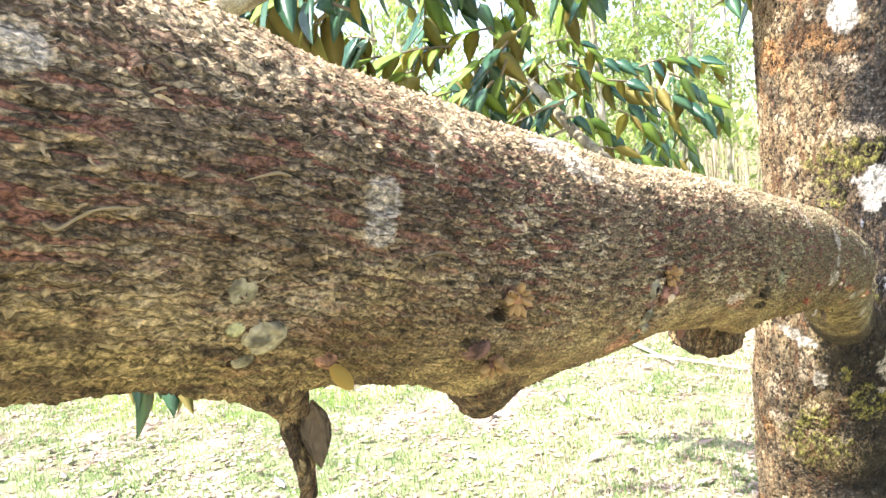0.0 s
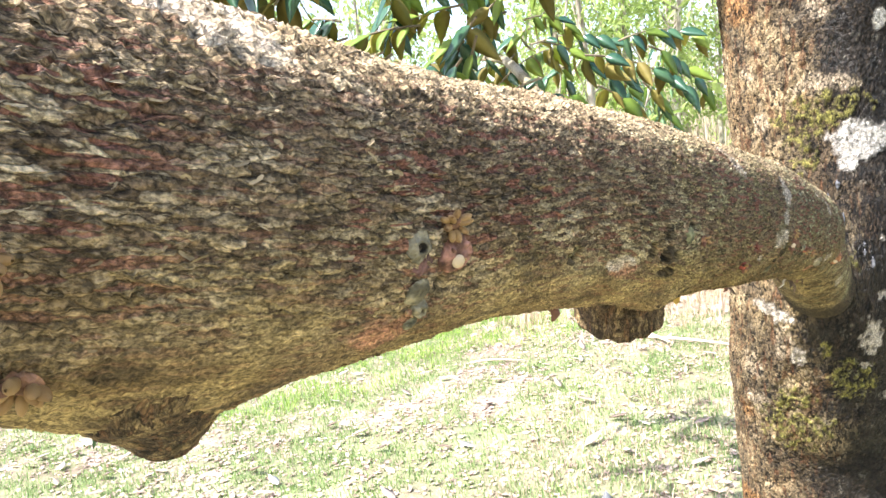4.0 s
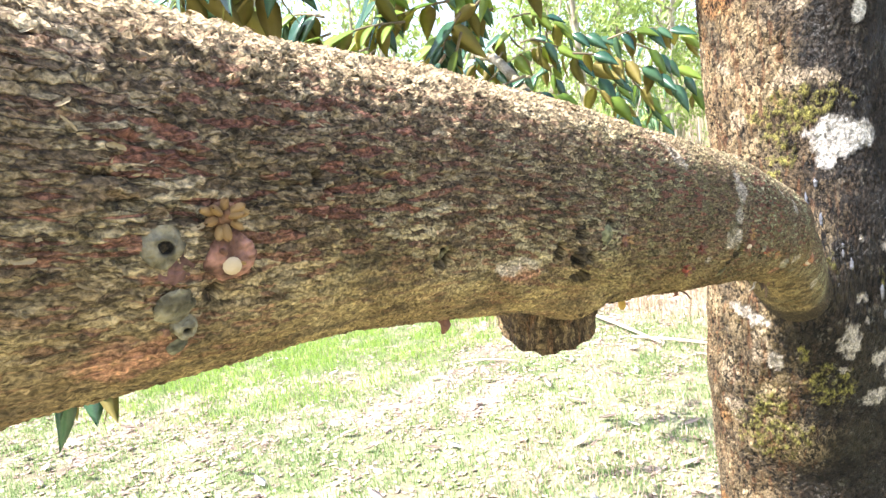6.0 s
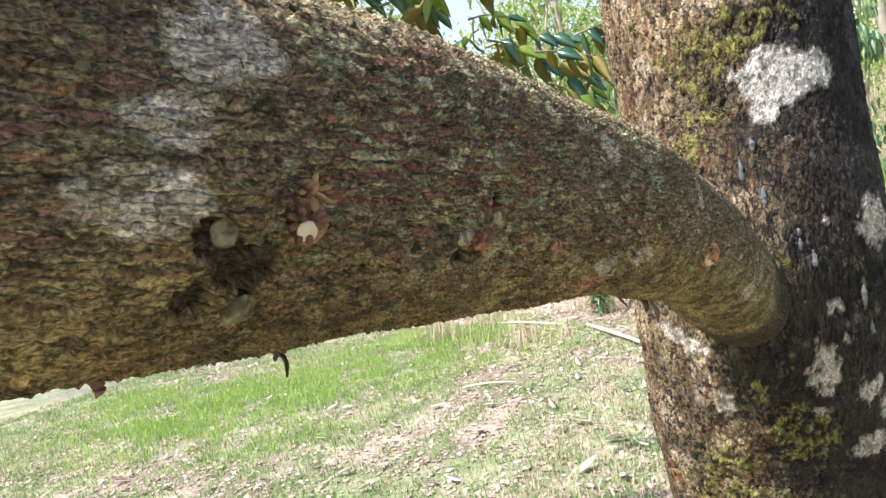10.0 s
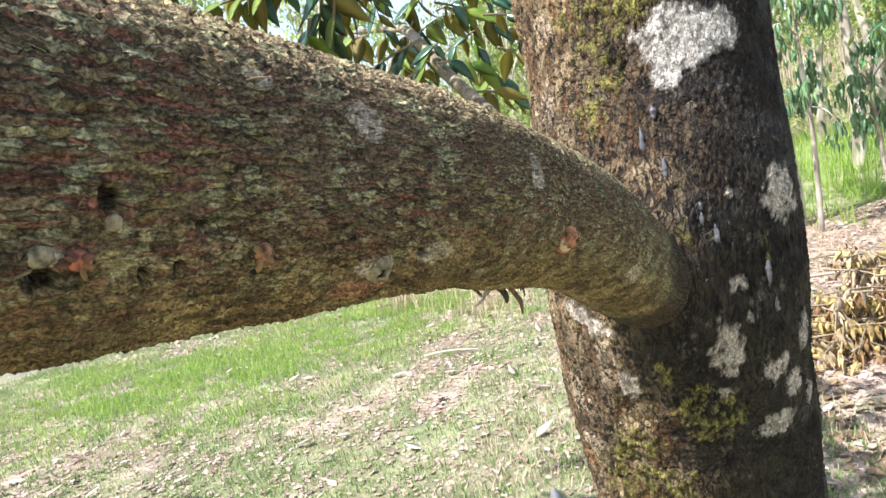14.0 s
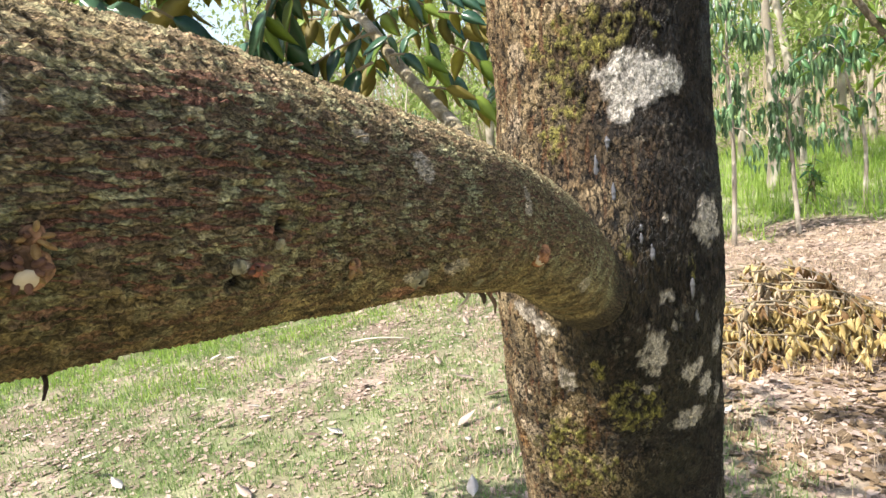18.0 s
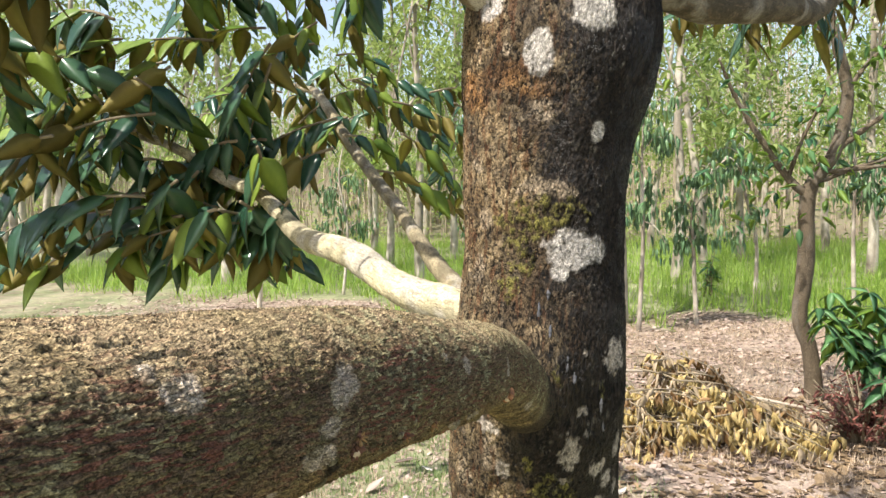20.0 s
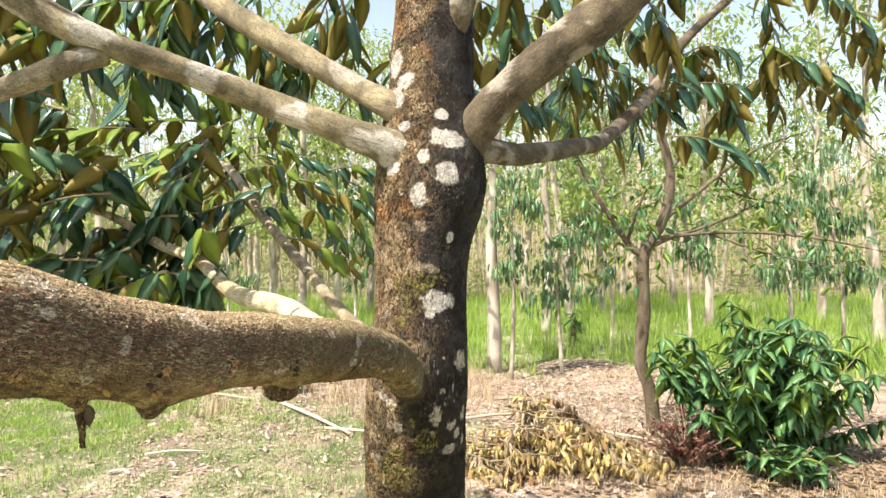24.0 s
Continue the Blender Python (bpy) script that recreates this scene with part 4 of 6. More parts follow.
tone = tone * (1 - 0.12 * inner)[:, None]
tone = blend(tone, [0.05, 0.036, 0.025], 0.3 * foot * rough)
# belly's own yellow-brown, toned darker still for the shaded underside
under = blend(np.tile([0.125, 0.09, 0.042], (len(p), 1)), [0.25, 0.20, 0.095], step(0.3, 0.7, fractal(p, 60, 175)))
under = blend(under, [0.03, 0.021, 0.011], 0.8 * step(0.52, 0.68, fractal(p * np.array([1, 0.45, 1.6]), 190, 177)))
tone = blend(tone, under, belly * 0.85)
tone = blend(tone, [0.185, 0.178, 0.085], 0.55 * toward * (1 - belly))
specks = step(0.56, 0.64, fractal(p, 240, 189, 2)) * step(-0.47, -0.36, p[:, 1])
tone = blend(tone, [0.33, 0.35, 0.215], 0.6 * specks * (1 - 0.7 * belly))
tone = blend(tone, [0.07, 0.06, 0.035], 0.55 * step(0.57, 0.66, fractal(p, 200, 191, 2)) * step(-0.50, -0.40, p[:, 1]))
tone = blend(tone, [0.32, 0.17, 0.12], pink * 0.75 * (0.4 + 0.6 * crack))
tone = blend(tone, [0.42, 0.385, 0.335], white * (0.35 + 0.45 * step(0.38, 0.6, fractal(p, 260, 181))))
tone = blend(tone, [0.02, 0.016, 0.014], black * 0.85)
tone = tone * np.array([1.08, 0.99, 0.90])
# dark end: trunk bark creeping over the limb, plus painted shade at the join
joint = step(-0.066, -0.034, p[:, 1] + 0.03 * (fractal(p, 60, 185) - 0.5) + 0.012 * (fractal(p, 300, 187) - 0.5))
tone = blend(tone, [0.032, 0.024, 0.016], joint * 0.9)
mask = np.stack([(1 - 0.75 * top) * (1 - 0.7 * belly) * (1 - 0.8 * toward) * (1 - 0.8 * white) * (1 - black) * (0.45 + 0.55 * step(0.36, 0.55, fractal(p, 30, 151))), (1 - 0.7 * sleek) * (1 - 0.1 * toward) * (1 - 0.25 * white), np.ones(len(p)), 0.50 + 0.25 * belly + 0.35 * step(0.3, 0.95, np.cos(tb.a)) + white + black + joint + 0.5 * pink], -1)
ends, cap = tb.caps()
LIMB_LIFT = lift
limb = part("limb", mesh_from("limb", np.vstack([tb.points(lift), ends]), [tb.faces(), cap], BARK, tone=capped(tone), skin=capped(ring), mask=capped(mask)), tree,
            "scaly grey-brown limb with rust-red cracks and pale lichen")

# loose curled flakes of bark on the limb
FLAKE = (np.array([(-0.5, 0, 0), (0.5, 0.05, 0), (-0.55, 0.5, 0.12), (0.5, 0.55, 0.10), (-0.28, 1, 0.55), (0.34, 0.92, 0.42)]), np.array([(0, 1, 3, 2), (2, 3, 5, 4)]), np.zeros(2, int))
count = 16000
pick = rng.integers(330 * 40, len(p) - 330 * 60, count * 4)
pick = pick[rng.random(count * 4) < (0.10 + 0.55 * (1 - belly[pick]) + 0.35 * top[pick]) * (1 - 0.6 * toward[pick]) * (1 - black[pick]) * (1 - 0.8 * streak[pick])][:count]
turn = rng.choice([-1, 1], len(pick), p=[0.35, 0.65])[:, None] * np.cross(tb.t[tb.k[pick]], tb.out[pick]) + 0.45 * rng.normal(0, 1, (len(pick), 1)) * tb.t[tb.k[pick]]
v, f, s = scatter(*FLAKE, tb.points(lift)[pick] - tb.out[pick] * 0.0002, turn, tb.out[pick], rng.uniform(0.0003, 0.0007, len(pick)), rng.uniform(0.0008, 0.0026, len(pick)))
ftone = np.repeat(np.clip(tone[pick] * rng.uniform(0.7, 1.2, (len(pick), 1)), 0, 0.75), 6, axis=0)
tagged(part("loose_bark", mesh_from("loose_bark", v, f, FLAKE_BARK, smooth=False, tone=ftone), limb, "thin lifted flakes of grey bark"), kind="stuff")


# ---- further limbs of the tree ----
def branch_tone(seed, pale=0.5, base=(0.115, 0.088, 0.058)):
    def make(tb):
        q = tb.points()
        t = blend(np.tile(base, (len(q), 1)), np.array(base) * 2.0, step(0.35, 0.7, fractal(q, 30, seed)))
        t = blend(t, np.array(base) * 0.6, 0.7 * step(0.6, 0.75, fractal(q, 55, seed + 3)))
        return blend(t, [0.50, 0.46, 0.40], pale * step(0.60, 0.63, fractal(q, 19, seed + 6, 2)))
    return make


def knobbly(seed, amount=0.006):
    return lambda tb: amount * (fractal(tb.points(), 28, seed) - 0.5) + amount * 0.5 * (fractal(tb.points(), 120, seed + 1) - 0.5)


FURTHER = {
    "left_limb": ([(-0.041, 0.081, 1.797, 0.046), (-0.095, 0.045, 1.835, 0.038), (-0.195, 0.010, 1.868, 0.027), (-0.345, 0.020, 1.925, 0.026), (-0.456, -0.050, 1.956, 0.0225), (-0.568, -0.138, 1.982, 0.0215), (-0.641, -0.163, 2.017, 0.024), (-0.801, -0.219, 2.099, 0.022), (-1.094, -0.298, 2.198, 0.018)], 0.9),
    "left_side_branch": ([(-0.56, -0.12, 1.964, 0.02), (-0.60, -0.145, 1.94, 0.019), (-0.684, -0.188, 1.882, 0.018), (-0.78, -0.24, 1.82, 0.016), (-0.95, -0.24, 1.70, 0.011), (-1.12, -0.14, 1.55, 0.006), (-1.28, -0.07, 1.40, 0.003)], 0.6),
    "rear_left_limb": ([(-0.025, 0.114, 1.876, 0.036), (-0.103, 0.085, 1.93, 0.029), (-0.185, 0.15, 1.99, 0.025), (-0.352, 0.195, 2.096, 0.027), (-0.482, 0.247, 2.19, 0.026), (-0.71, 0.364, 2.366, 0.022), (-1.098, 0.599, 2.62, 0.014)], 0.5),
    "right_limb": ([(0.0, 0.12, 1.79, 0.050), (0.046, 0.085, 1.860, 0.043), (0.125, 0.032, 1.947, 0.036), (0.219, 0.016, 2.023, 0.040), (0.309, 0.013, 2.093, 0.044), (0.484, 0.026, 2.255, 0.035), (0.901, 0.1, 2.597, 0.026)], 0.5),
    "rear_right_limb": ([(0.003, 0.122, 1.833, 0.04), (0.085, 0.153, 1.856, 0.029), (0.174, 0.303, 1.875, 0.026), (0.341, 0.543, 1.939, 0.025), (0.551, 0.955, 2.06, 0.026), (0.874, 1.412, 2.361, 0.027), (1.075, 1.619, 2.633, 0.022), (1.422, 1.899, 2.963, 0.02)], 0.4),
    "low_rear_limb": ([(-0.063, 0.181, 1.36, 0.046), (-0.129, 0.289, 1.425, 0.034), (-0.300, 0.430, 1.458, 0.029), (-0.450, 0.600, 1.508, 0.030), (-0.650, 0.812, 1.540, 0.026), (-0.812, 0.925, 1.645, 0.019), (-0.982, 1.026, 1.70, 0.018), (-1.199, 1.096, 1.808, 0.014), (-1.521, 1.244, 1.888, 0.009)], 0.6),
    "far_rear_limb": ([(-0.071, 0.22, 1.355, 0.045), (-0.146, 0.316, 1.392, 0.033), (-0.186, 0.484, 1.42, 0.023), (-0.359, 0.886, 1.508, 0.020), (-0.504, 1.181, 1.611, 0.020), (-0.78, 1.611, 1.832, 0.021), (-1.034, 1.92, 2.094, 0.020), (-1.154, 2.038, 2.163, 0.015), (-1.461, 2.209, 2.253, 0.008)], 0.4),
    "top_limb": ([(0.0, 0.13, 2.03, 0.03), (0.03, 0.08, 2.11, 0.026), (0.07, 0.02, 2.24, 0.022), (0.12, -0.1, 2.5, 0.015)], 0.5),
}
BRANCHES = {}
for n, (rows, pale) in FURTHER.items():
    seed = 200 + 11 * len(BRANCHES)
    BRANCHES[n] = part(n, simple_tube(rows, 160, 30, BRANCH_BARK, branch_tone(seed, pale, (0.40, 0.35, 0.225) if n == "low_rear_limb" else (0.22, 0.185, 0.115) if n == "far_rear_limb" else (0.165, 0.138, 0.088) if "left" in n else (0.078, 0.062, 0.041)), knobbly(seed), n, cover=1.1 if n == "low_rear_limb" else 0.8), tree)

# ---- durian leaves: dark gloss above, bronze below ----
LEAVES = [leaf_shape(w, 6, fo, dr) for w, fo, dr in ((0.48, 0.06, 0.10), (0.43, 0.10, 0.22), (0.50, 0.04, 0.28), (0.45, 0.12, 0.05))]
LEAF_MESH = [mesh_from("leaf", v, f, [LEAF_TOP, LEAF_UNDER], s) for v, f, s in LEAVES]
LEAF_MESH_LIGHT = [mesh_from("leaf", v, f, [LEAF_LIGHT, LEAF_UNDER], s) for v, f, s in LEAVES]
joined = {True: [], False: []}
single = [0]


def leaf_matrix(place, ahead, up, size, width=1.0):
    a = Vector(ahead).normalized()
    s = a.cross(Vector(up)).normalized()
    n = s.cross(a)
    m = Matrix((s * size * width, a * size, n * size)).transposed().to_4x4()
    m.translation = place
    return m


def leafy_twig(base, ahead, length, count, parent, one_by_one, light=0.12, size=(0.10, 0.155), droop=0.5, sag=0.35, face=(0, 0, 0.7), turned=0.0):
    """A thin twig with two rows of hanging leaves."""
    base, ahead = Vector(base), Vector(ahead).normalized()
    side = ahead.cross(Vector((0, 0, 1))).normalized()
    rows = [(*(base + ahead * length * k + Vector((0, 0, -sag * length * k * k))), 0.0038 * (1 - 0.7 * k) + 0.0008) for k in (0, 0.25, 0.5, 0.75, 1)]
    twig = part("twig", simple_tube(rows, 10, 6, TWIG, name="twig"), parent)
    c, _ = spline(rows, 40)
    for k in range(count):
        t = 0.12 + 0.88 * k / max(1, count - 1)
        place = Vector(c[int(t * 39)][:3])
        sgn = 1 if k % 2 else -1
        way = side * sgn * rng.uniform(0.4, 0.9) + ahead * rng.uniform(0.2, 0.8) + Vector((0, 0, -droop * rng.uniform(0.4, 1.9)))
        up = Vector((rng.normal(0, 0.4), rng.normal(0, 0.4), 0.3)) + Vector(face) + side * sgn * 0.4
        if rng.random() < turned:
            up = Vector((up.x, -up.y, up.z))
        ls = rng.uniform(*size)
        v = int(rng.integers(0, 4))
        lit = rng.random() < light
        if one_by_one:
            part("leaf", (LEAF_MESH_LIGHT if lit else LEAF_MESH)[v], twig, m=leaf_matrix(place, way, up, ls))
            single[0] += 1
        else:
            joined[lit].append((v, tuple(place), tuple(way), tuple(up), ls))
    return twig


# foliage of the two rear limbs: (middle of the twig, way it grows, leaves, nearness)
REAR = [((-1.27, 0.95, 1.90), 1), ((-1.09, 0.95, 1.93), 1), ((-0.94, 1.0, 1.90), 1), ((-1.28, 0.80, 1.66), 1), ((-1.12, 0.92, 1.66), 1), ((-0.95, 1.02, 1.62), 1), ((-0.86, 1.12, 1.75), 1), ((-1.30, 0.72, 2.04), 1), ((-0.80, 0.98, 1.60), 1), ((-1.42, 0.9, 1.55), 1),
        ((-1.2, 1.1, 1.78), 0), ((-1.05, 1.2, 1.85), 0), ((-1.4, 1.2, 1.7), 0), ((-1.5, 1.0, 1.95), 0), ((-1.02, 1.15, 1.55), 0), ((-1.3, 1.15, 1.55), 0), ((-1.6, 1.25, 1.75), 0), ((-0.9, 1.2, 1.86), 0), ((-1.18, 1.0, 2.0), 0), ((-1.5, 1.1, 1.5), 0), ((-1.65, 1.05, 1.9), 0)]
REAR += [((-1.0, 0.95, 1.58), 1), ((-1.2, 1.0, 1.57), 1), ((-0.88, 1.05, 1.58), 1)]
REAR += [(tuple(np.array(REAR[k % 21][0]) + rng.normal(0, 0.14, 3)), 0) for k in range(17)]
for q, near in REAR:
    q = Vector((q[0], q[1], max(q[2], 1.60)))
    out = Vector((q.x + 0.6, q.y - 0.5, 0)).normalized() + Vector((rng.normal(0, 0.5), rng.normal(-0.3, 0.5), rng.normal(0.05, 0.2)))
    leafy_twig(q - out.normalized() * 0.2, out, 0.42, 14 if near else 13, BRANCHES["low_rear_limb"], bool(near), 0.3, (0.10, 0.155), 0.8, 0.35, (-0.35, -1.5, 0.7), 0.14)
FAR_REAR = [(-1.0, 1.95, 2.13), (-0.72, 1.85, 2.10), (-0.5, 1.85, 2.02), (-1.3, 1.85, 2.15), (-0.85, 1.95, 2.30), (-0.55, 1.65, 1.75), (-1.1, 2.05, 2.25), (-0.62, 2.2, 2.05), (-0.36, 2.0, 2.02), (-0.9, 2.3, 2.15), (-1.5, 2.1, 2.2), (-0.75, 1.75, 1.92), (-1.25, 2.2, 2.0), (-1.6, 2.3, 2.3), (-0.45, 2.2, 2.2)]
FAR_REAR += [tuple(np.array(FAR_REAR[k % 15]) + rng.normal(0, 0.2, 3)) for k in range(12)]
for q in FAR_REAR:
    q = Vector(q)
    out = Vector((q.x + 0.75, q.y - 1.4, 0)).normalized() + Vector((rng.normal(0, 0.6), rng.normal(0, 0.5), rng.normal(0.1, 0.25)))
    leafy_twig(q - out.normalized() * 0.2, out, 0.42, 13, BRANCHES["far_rear_limb"], False, 0.55, (0.085, 0.135), 0.8, 0.35, (-0.3, -1.1, 0.7), 0.12)
# hanging foliage of the upper limbs
UPPER = [((-0.83, 0.75, 2.36), "rear_left_limb"), ((-0.78, 1.15, 2.50), "rear_left_limb"), ((-0.62, 0.75, 2.42), "rear_left_limb"), ((-0.27, 0.65, 2.27), "rear_left_limb"), ((-0.38, 0.75, 2.36), "rear_left_limb"), ((-1.05, 0.45, 2.2), "left_limb"), ((-1.1, 0.75, 2.42), "left_limb"), ((-0.95, 0.3, 2.32), "left_limb"), ((-1.25, 0.6, 2.3), "left_limb"), ((-1.0, 0.15, 2.02), "left_limb"), ((-1.2, 0.35, 2.05), "left_limb"), ((-1.15, 0.0, 1.95), "left_limb"), ((-1.37, 0.93, 2.15), "left_limb"), ((-1.26, 1.22, 2.51), "left_limb"), ((-0.98, 1.02, 2.50), "left_limb"), ((-1.08, 0.72, 2.39), "left_limb"), ((-1.25, 1.42, 2.47), "left_limb"), ((-1.14, 1.62, 2.59), "left_limb"), ((-1.35, 0.5, 2.12), "left_limb"),
         ((0.21, 0.75, 2.36), "right_limb"), ((0.05, 0.95, 2.45), "right_limb"), ((0.45, 1.05, 2.23), "rear_right_limb"), ((0.62, 1.2, 2.26), "rear_right_limb"), ((0.82, 1.45, 2.38), "rear_right_limb"), ((1.1, 1.6, 2.42), "rear_right_limb"), ((1.3, 1.75, 2.46), "rear_right_limb"), ((1.5, 1.7, 2.5), "rear_right_limb"), ((1.75, 1.75, 2.54), "rear_right_limb"), ((1.37, 1.45, 2.7), "rear_right_limb"), ((1.7, 1.5, 2.75), "rear_right_limb"), ((1.95, 1.9, 2.5), "rear_right_limb"), ((0.9, 1.3, 2.7), "rear_right_limb"), ((1.1, 1.8, 2.65), "rear_right_limb"), ((0.5, 0.95, 2.6), "right_limb"), ((2.1, 1.7, 2.8), "rear_right_limb")]
UPPER += [(tuple(np.array(UPPER[k % 25][0]) + rng.normal(0.03, 0.16, 3) + [0, 0, 0.05]), UPPER[k % 25][1]) for k in range(45) if k % 25 > 8 or k < 6]
UPPER += [(q, "rear_right_limb") for q in ((0.53, 1.82, 2.45), (0.69, 1.72, 2.47), (0.91, 1.82, 2.39), (1.10, 1.82, 2.53), (1.22, 1.71, 2.63), (0.53, 1.42, 2.59), (0.82, 1.52, 2.60), (0.25, 1.22, 2.56), (1.45, 1.82, 2.47), (1.66, 1.82, 2.61), (1.88, 1.82, 2.39), (1.90, 1.62, 2.59))]
# the crown goes on above and round, out of the walk's sight, and shades the tree
for k in range(90):
    a, far, high = rng.uniform(0, 2 * np.pi), rng.uniform(0.5, 2.6), rng.uniform(2.75, 4.6)
    q = np.array([far * math.cos(a), 0.1 + far * math.sin(a), high])
    foot = q - np.array(to_sun) * (q[2] - 1.55) / to_sun.z
    if (-0.75 < foot[0] < 0.35 and -1.4 < foot[1] < 0.35) or (-2.1 < foot[0] < -0.2 and 0.2 < foot[1] < 2.4 and rng.random() < 0.75):
        continue
    UPPER.append((tuple(q), "rear_left_limb" if q[0] < 0 else "right_limb"))
for q, limb_name in UPPER:
    q = Vector(q)
    out = Vector((q.x, q.y, 0)).normalized() + Vector((rng.normal(0, 0.5), rng.normal(0, 0.5), rng.normal(0.0, 0.2)))
    leafy_twig(q - out.normalized() * 0.2 + Vector((0, 0, 0.05)), out, 0.42, 14, BRANCHES[limb_name], False, 0.3 if q.x < -0.5 else 0.15, (0.10, 0.155), 0.9, 0.35, (-0.3, -1.2, 0.6) if q.x < -0.5 else (0, -0.5, 0.7), 0.12)
for q in ((-1.21, 1.13, 2.12), (-1.09, 1.23, 2.18), (-1.01, 1.43, 2.18), (-1.31, 1.04, 2.04), (-1.37, 0.93, 2.08)):
    leafy_twig(Vector(q) - Vector((-0.15, 0.0, 0.0)), (-1.0, rng.normal(0, 0.4), 0.1), 0.4, 13, BRANCHES["low_rear_limb"], False, 0.9, (0.10, 0.14), 0.35, 0.25, (0, -0.5, 1.0))
SPRAY = (-1.30, -0.06, 1.385)
# the low spray that hangs behind the great limb
for k in range(2):
    leafy_twig((SPRAY[0] + 0.05 * k, SPRAY[1] + 0.04 * k, SPRAY[2]), (0.25 + 0.3 * k, 0.35, -0.8), 0.10, 6, BRANCHES["left_side_branch"], True, 0.0, (0.10, 0.13), 1.6, 0.2)
for lit, rows in joined.items():
    for v in range(4):
        some = [r for r in rows if r[0] == v]
        if some:
            vv, ff, ss = scatter(*LEAVES[v], np.array([r[1] for r in some]), np.array([r[2] for r in some]), np.array([r[3] for r in some]), np.array([r[4] for r in some]))
            tagged(part("foliage", mesh_from("foliage", vv, ff, [LEAF_LIGHT if lit else LEAF_TOP, LEAF_UNDER], ss), tree, "young light green leaves" if lit else "dark glossy leaves with bronze undersides"), kind="stuff")


# ---- rubber trees behind the grass ----
def pale_tone(seed):
    def make(tb):
        q = tb.points()
        t = blend(np.tile([0.27, 0.23, 0.18], (len(q), 1)), [0.54, 0.48, 0.40], step(0.35, 0.65, fractal(q, 6, seed)))
        return blend(t, [0.15, 0.12, 0.085], 0.7 * step(0.55, 0.7, fractal(q, 7, seed + 2)))
    return make


FAR_LEAF = (np.array([(0, 0, 0), (-0.2, 0.45, 0.06), (0.2, 0.45, 0.06), (0, 1, -0.1), (0, 0.5, 0)]), np.array([(0, 4, 1), (0, 2, 4), (1, 4, 3), (4, 2, 3)]), np.zeros(4, int))


def crown_points(count, low, high, wide, clumps, seed):
    r = np.random.default_rng(seed)
    mid = np.stack([r.normal(0, wide * 0.55, clumps), r.normal(0, wide * 0.55, clumps), r.uniform(low, high, clumps)], -1)
    q = mid[r.integers(0, clumps, count)] + r.normal(0, 0.32, (count, 3)) * np.array([1, 1, 0.7])
    a = r.uniform(0, 2 * np.pi, count)
    ahead = np.stack([np.cos(a), np.sin(a), r.normal(-0.7, 0.5, count)], -1)
    up = np.stack([r.normal(0, 0.5, count), r.normal(0, 0.5, count), np.ones(count)], -1)
    return mid, q, ahead, up, r


def rubber_tree(seed, tall):
    r = np.random.default_rng(seed)
    ob = thing("rubber_tree", "slender rubber tree with pale grey trunk and sparse crown", "tree", group="rubber trees")
    lean = r.normal(0, 0.035, 2)
    rows = [(lean[0] * h + 0.05 * math.sin(h * 1.3 + seed), lean[1] * h + 0.05 * math.cos(h * 1.1 + seed), h, 0.115 * (1 - 0.75 * h / tall) + 0.02 * (h < 0.2)) for h in np.linspace(-0.1, tall, 9)]
    part("trunk", simple_tube(rows, 40, 12, PALE_BARK, pale_tone(300 + seed), lambda tb: 0.012 * (fractal(tb.points(), 5, seed) - 0.5), "trunk", True), ob)
    mid, q, ahead, up, rr = crown_points(1500, tall * 0.30, tall * 1.05, tall * 0.18, 34, seed)
    c = np.array(rows)
    for k in range(9):
        h = rr.uniform(0.4, 0.85) * tall
        b = np.array([np.interp(h, c[:, 2], c[:, 0]), np.interp(h, c[:, 2], c[:, 1]), h])
        e = mid[k]
        part("limb", simple_tube([(*b, 0.035), (*(b * 0.5 + e * 0.5 + [0, 0, 0.15]), 0.022), (*e, 0.008)], 10, 6, PALE_BARK, pale_tone(310 + k), name="limb"), ob)
    v, f, s = scatter(*FAR_LEAF, q, ahead, up, rr.uniform(0.14, 0.27, len(q)))
    tagged(part("crown", mesh_from("crown", v, f, LEAF_FAR, smooth=False), ob, "sparse light green leaves"), kind="stuff")
    return ob


def at_ground(x, y):
    return float(ground_height(np.array([float(x)]), np.array([float(y)]))[0])


kinds = [rubber_tree(k, h) for k, h in ((1, 8.5), (2, 10.0), (3, 9.2), (4, 7.6))]
SPOTS = [(0.8, 9.3), (2.45, 13.9), (3.5, 16.0), (4.8, 18.0), (6.8, 15.0), (10.3, 16.0), (9.0, 11.9), (-3.1, 13.0), (-3.1, 17.0), (8.1, 21.0), (-2.4, 19.0), (-4.7, 16.0), (12.5, 21.0), (6.9, 23.0), (2.8, 21.0), (-7.5, 12.5), (-9.8, 15.0), (-6.2, 19.5), (-12.5, 13.0)]
for k in range(44):
    SPOTS.append((rng.uniform(-30, 30), rng.uniform(20, 46)))
for k in range(16):
    SPOTS.append((rng.uniform(-34, -13), rng.uniform(2, 20)))
for k in range(12):
    SPOTS.append((rng.uniform(-18, 18), rng.uniform(-30, -12)))
for n, (sx, sy) in enumerate(SPOTS):
    m = pose(sx, sy, at_ground(sx, sy), 0, 0, rng.uniform(0, 360))
    if n < 4:
        kinds[n].matrix_basis = m
    else:
        copy_thing(kinds[n % 4], m)

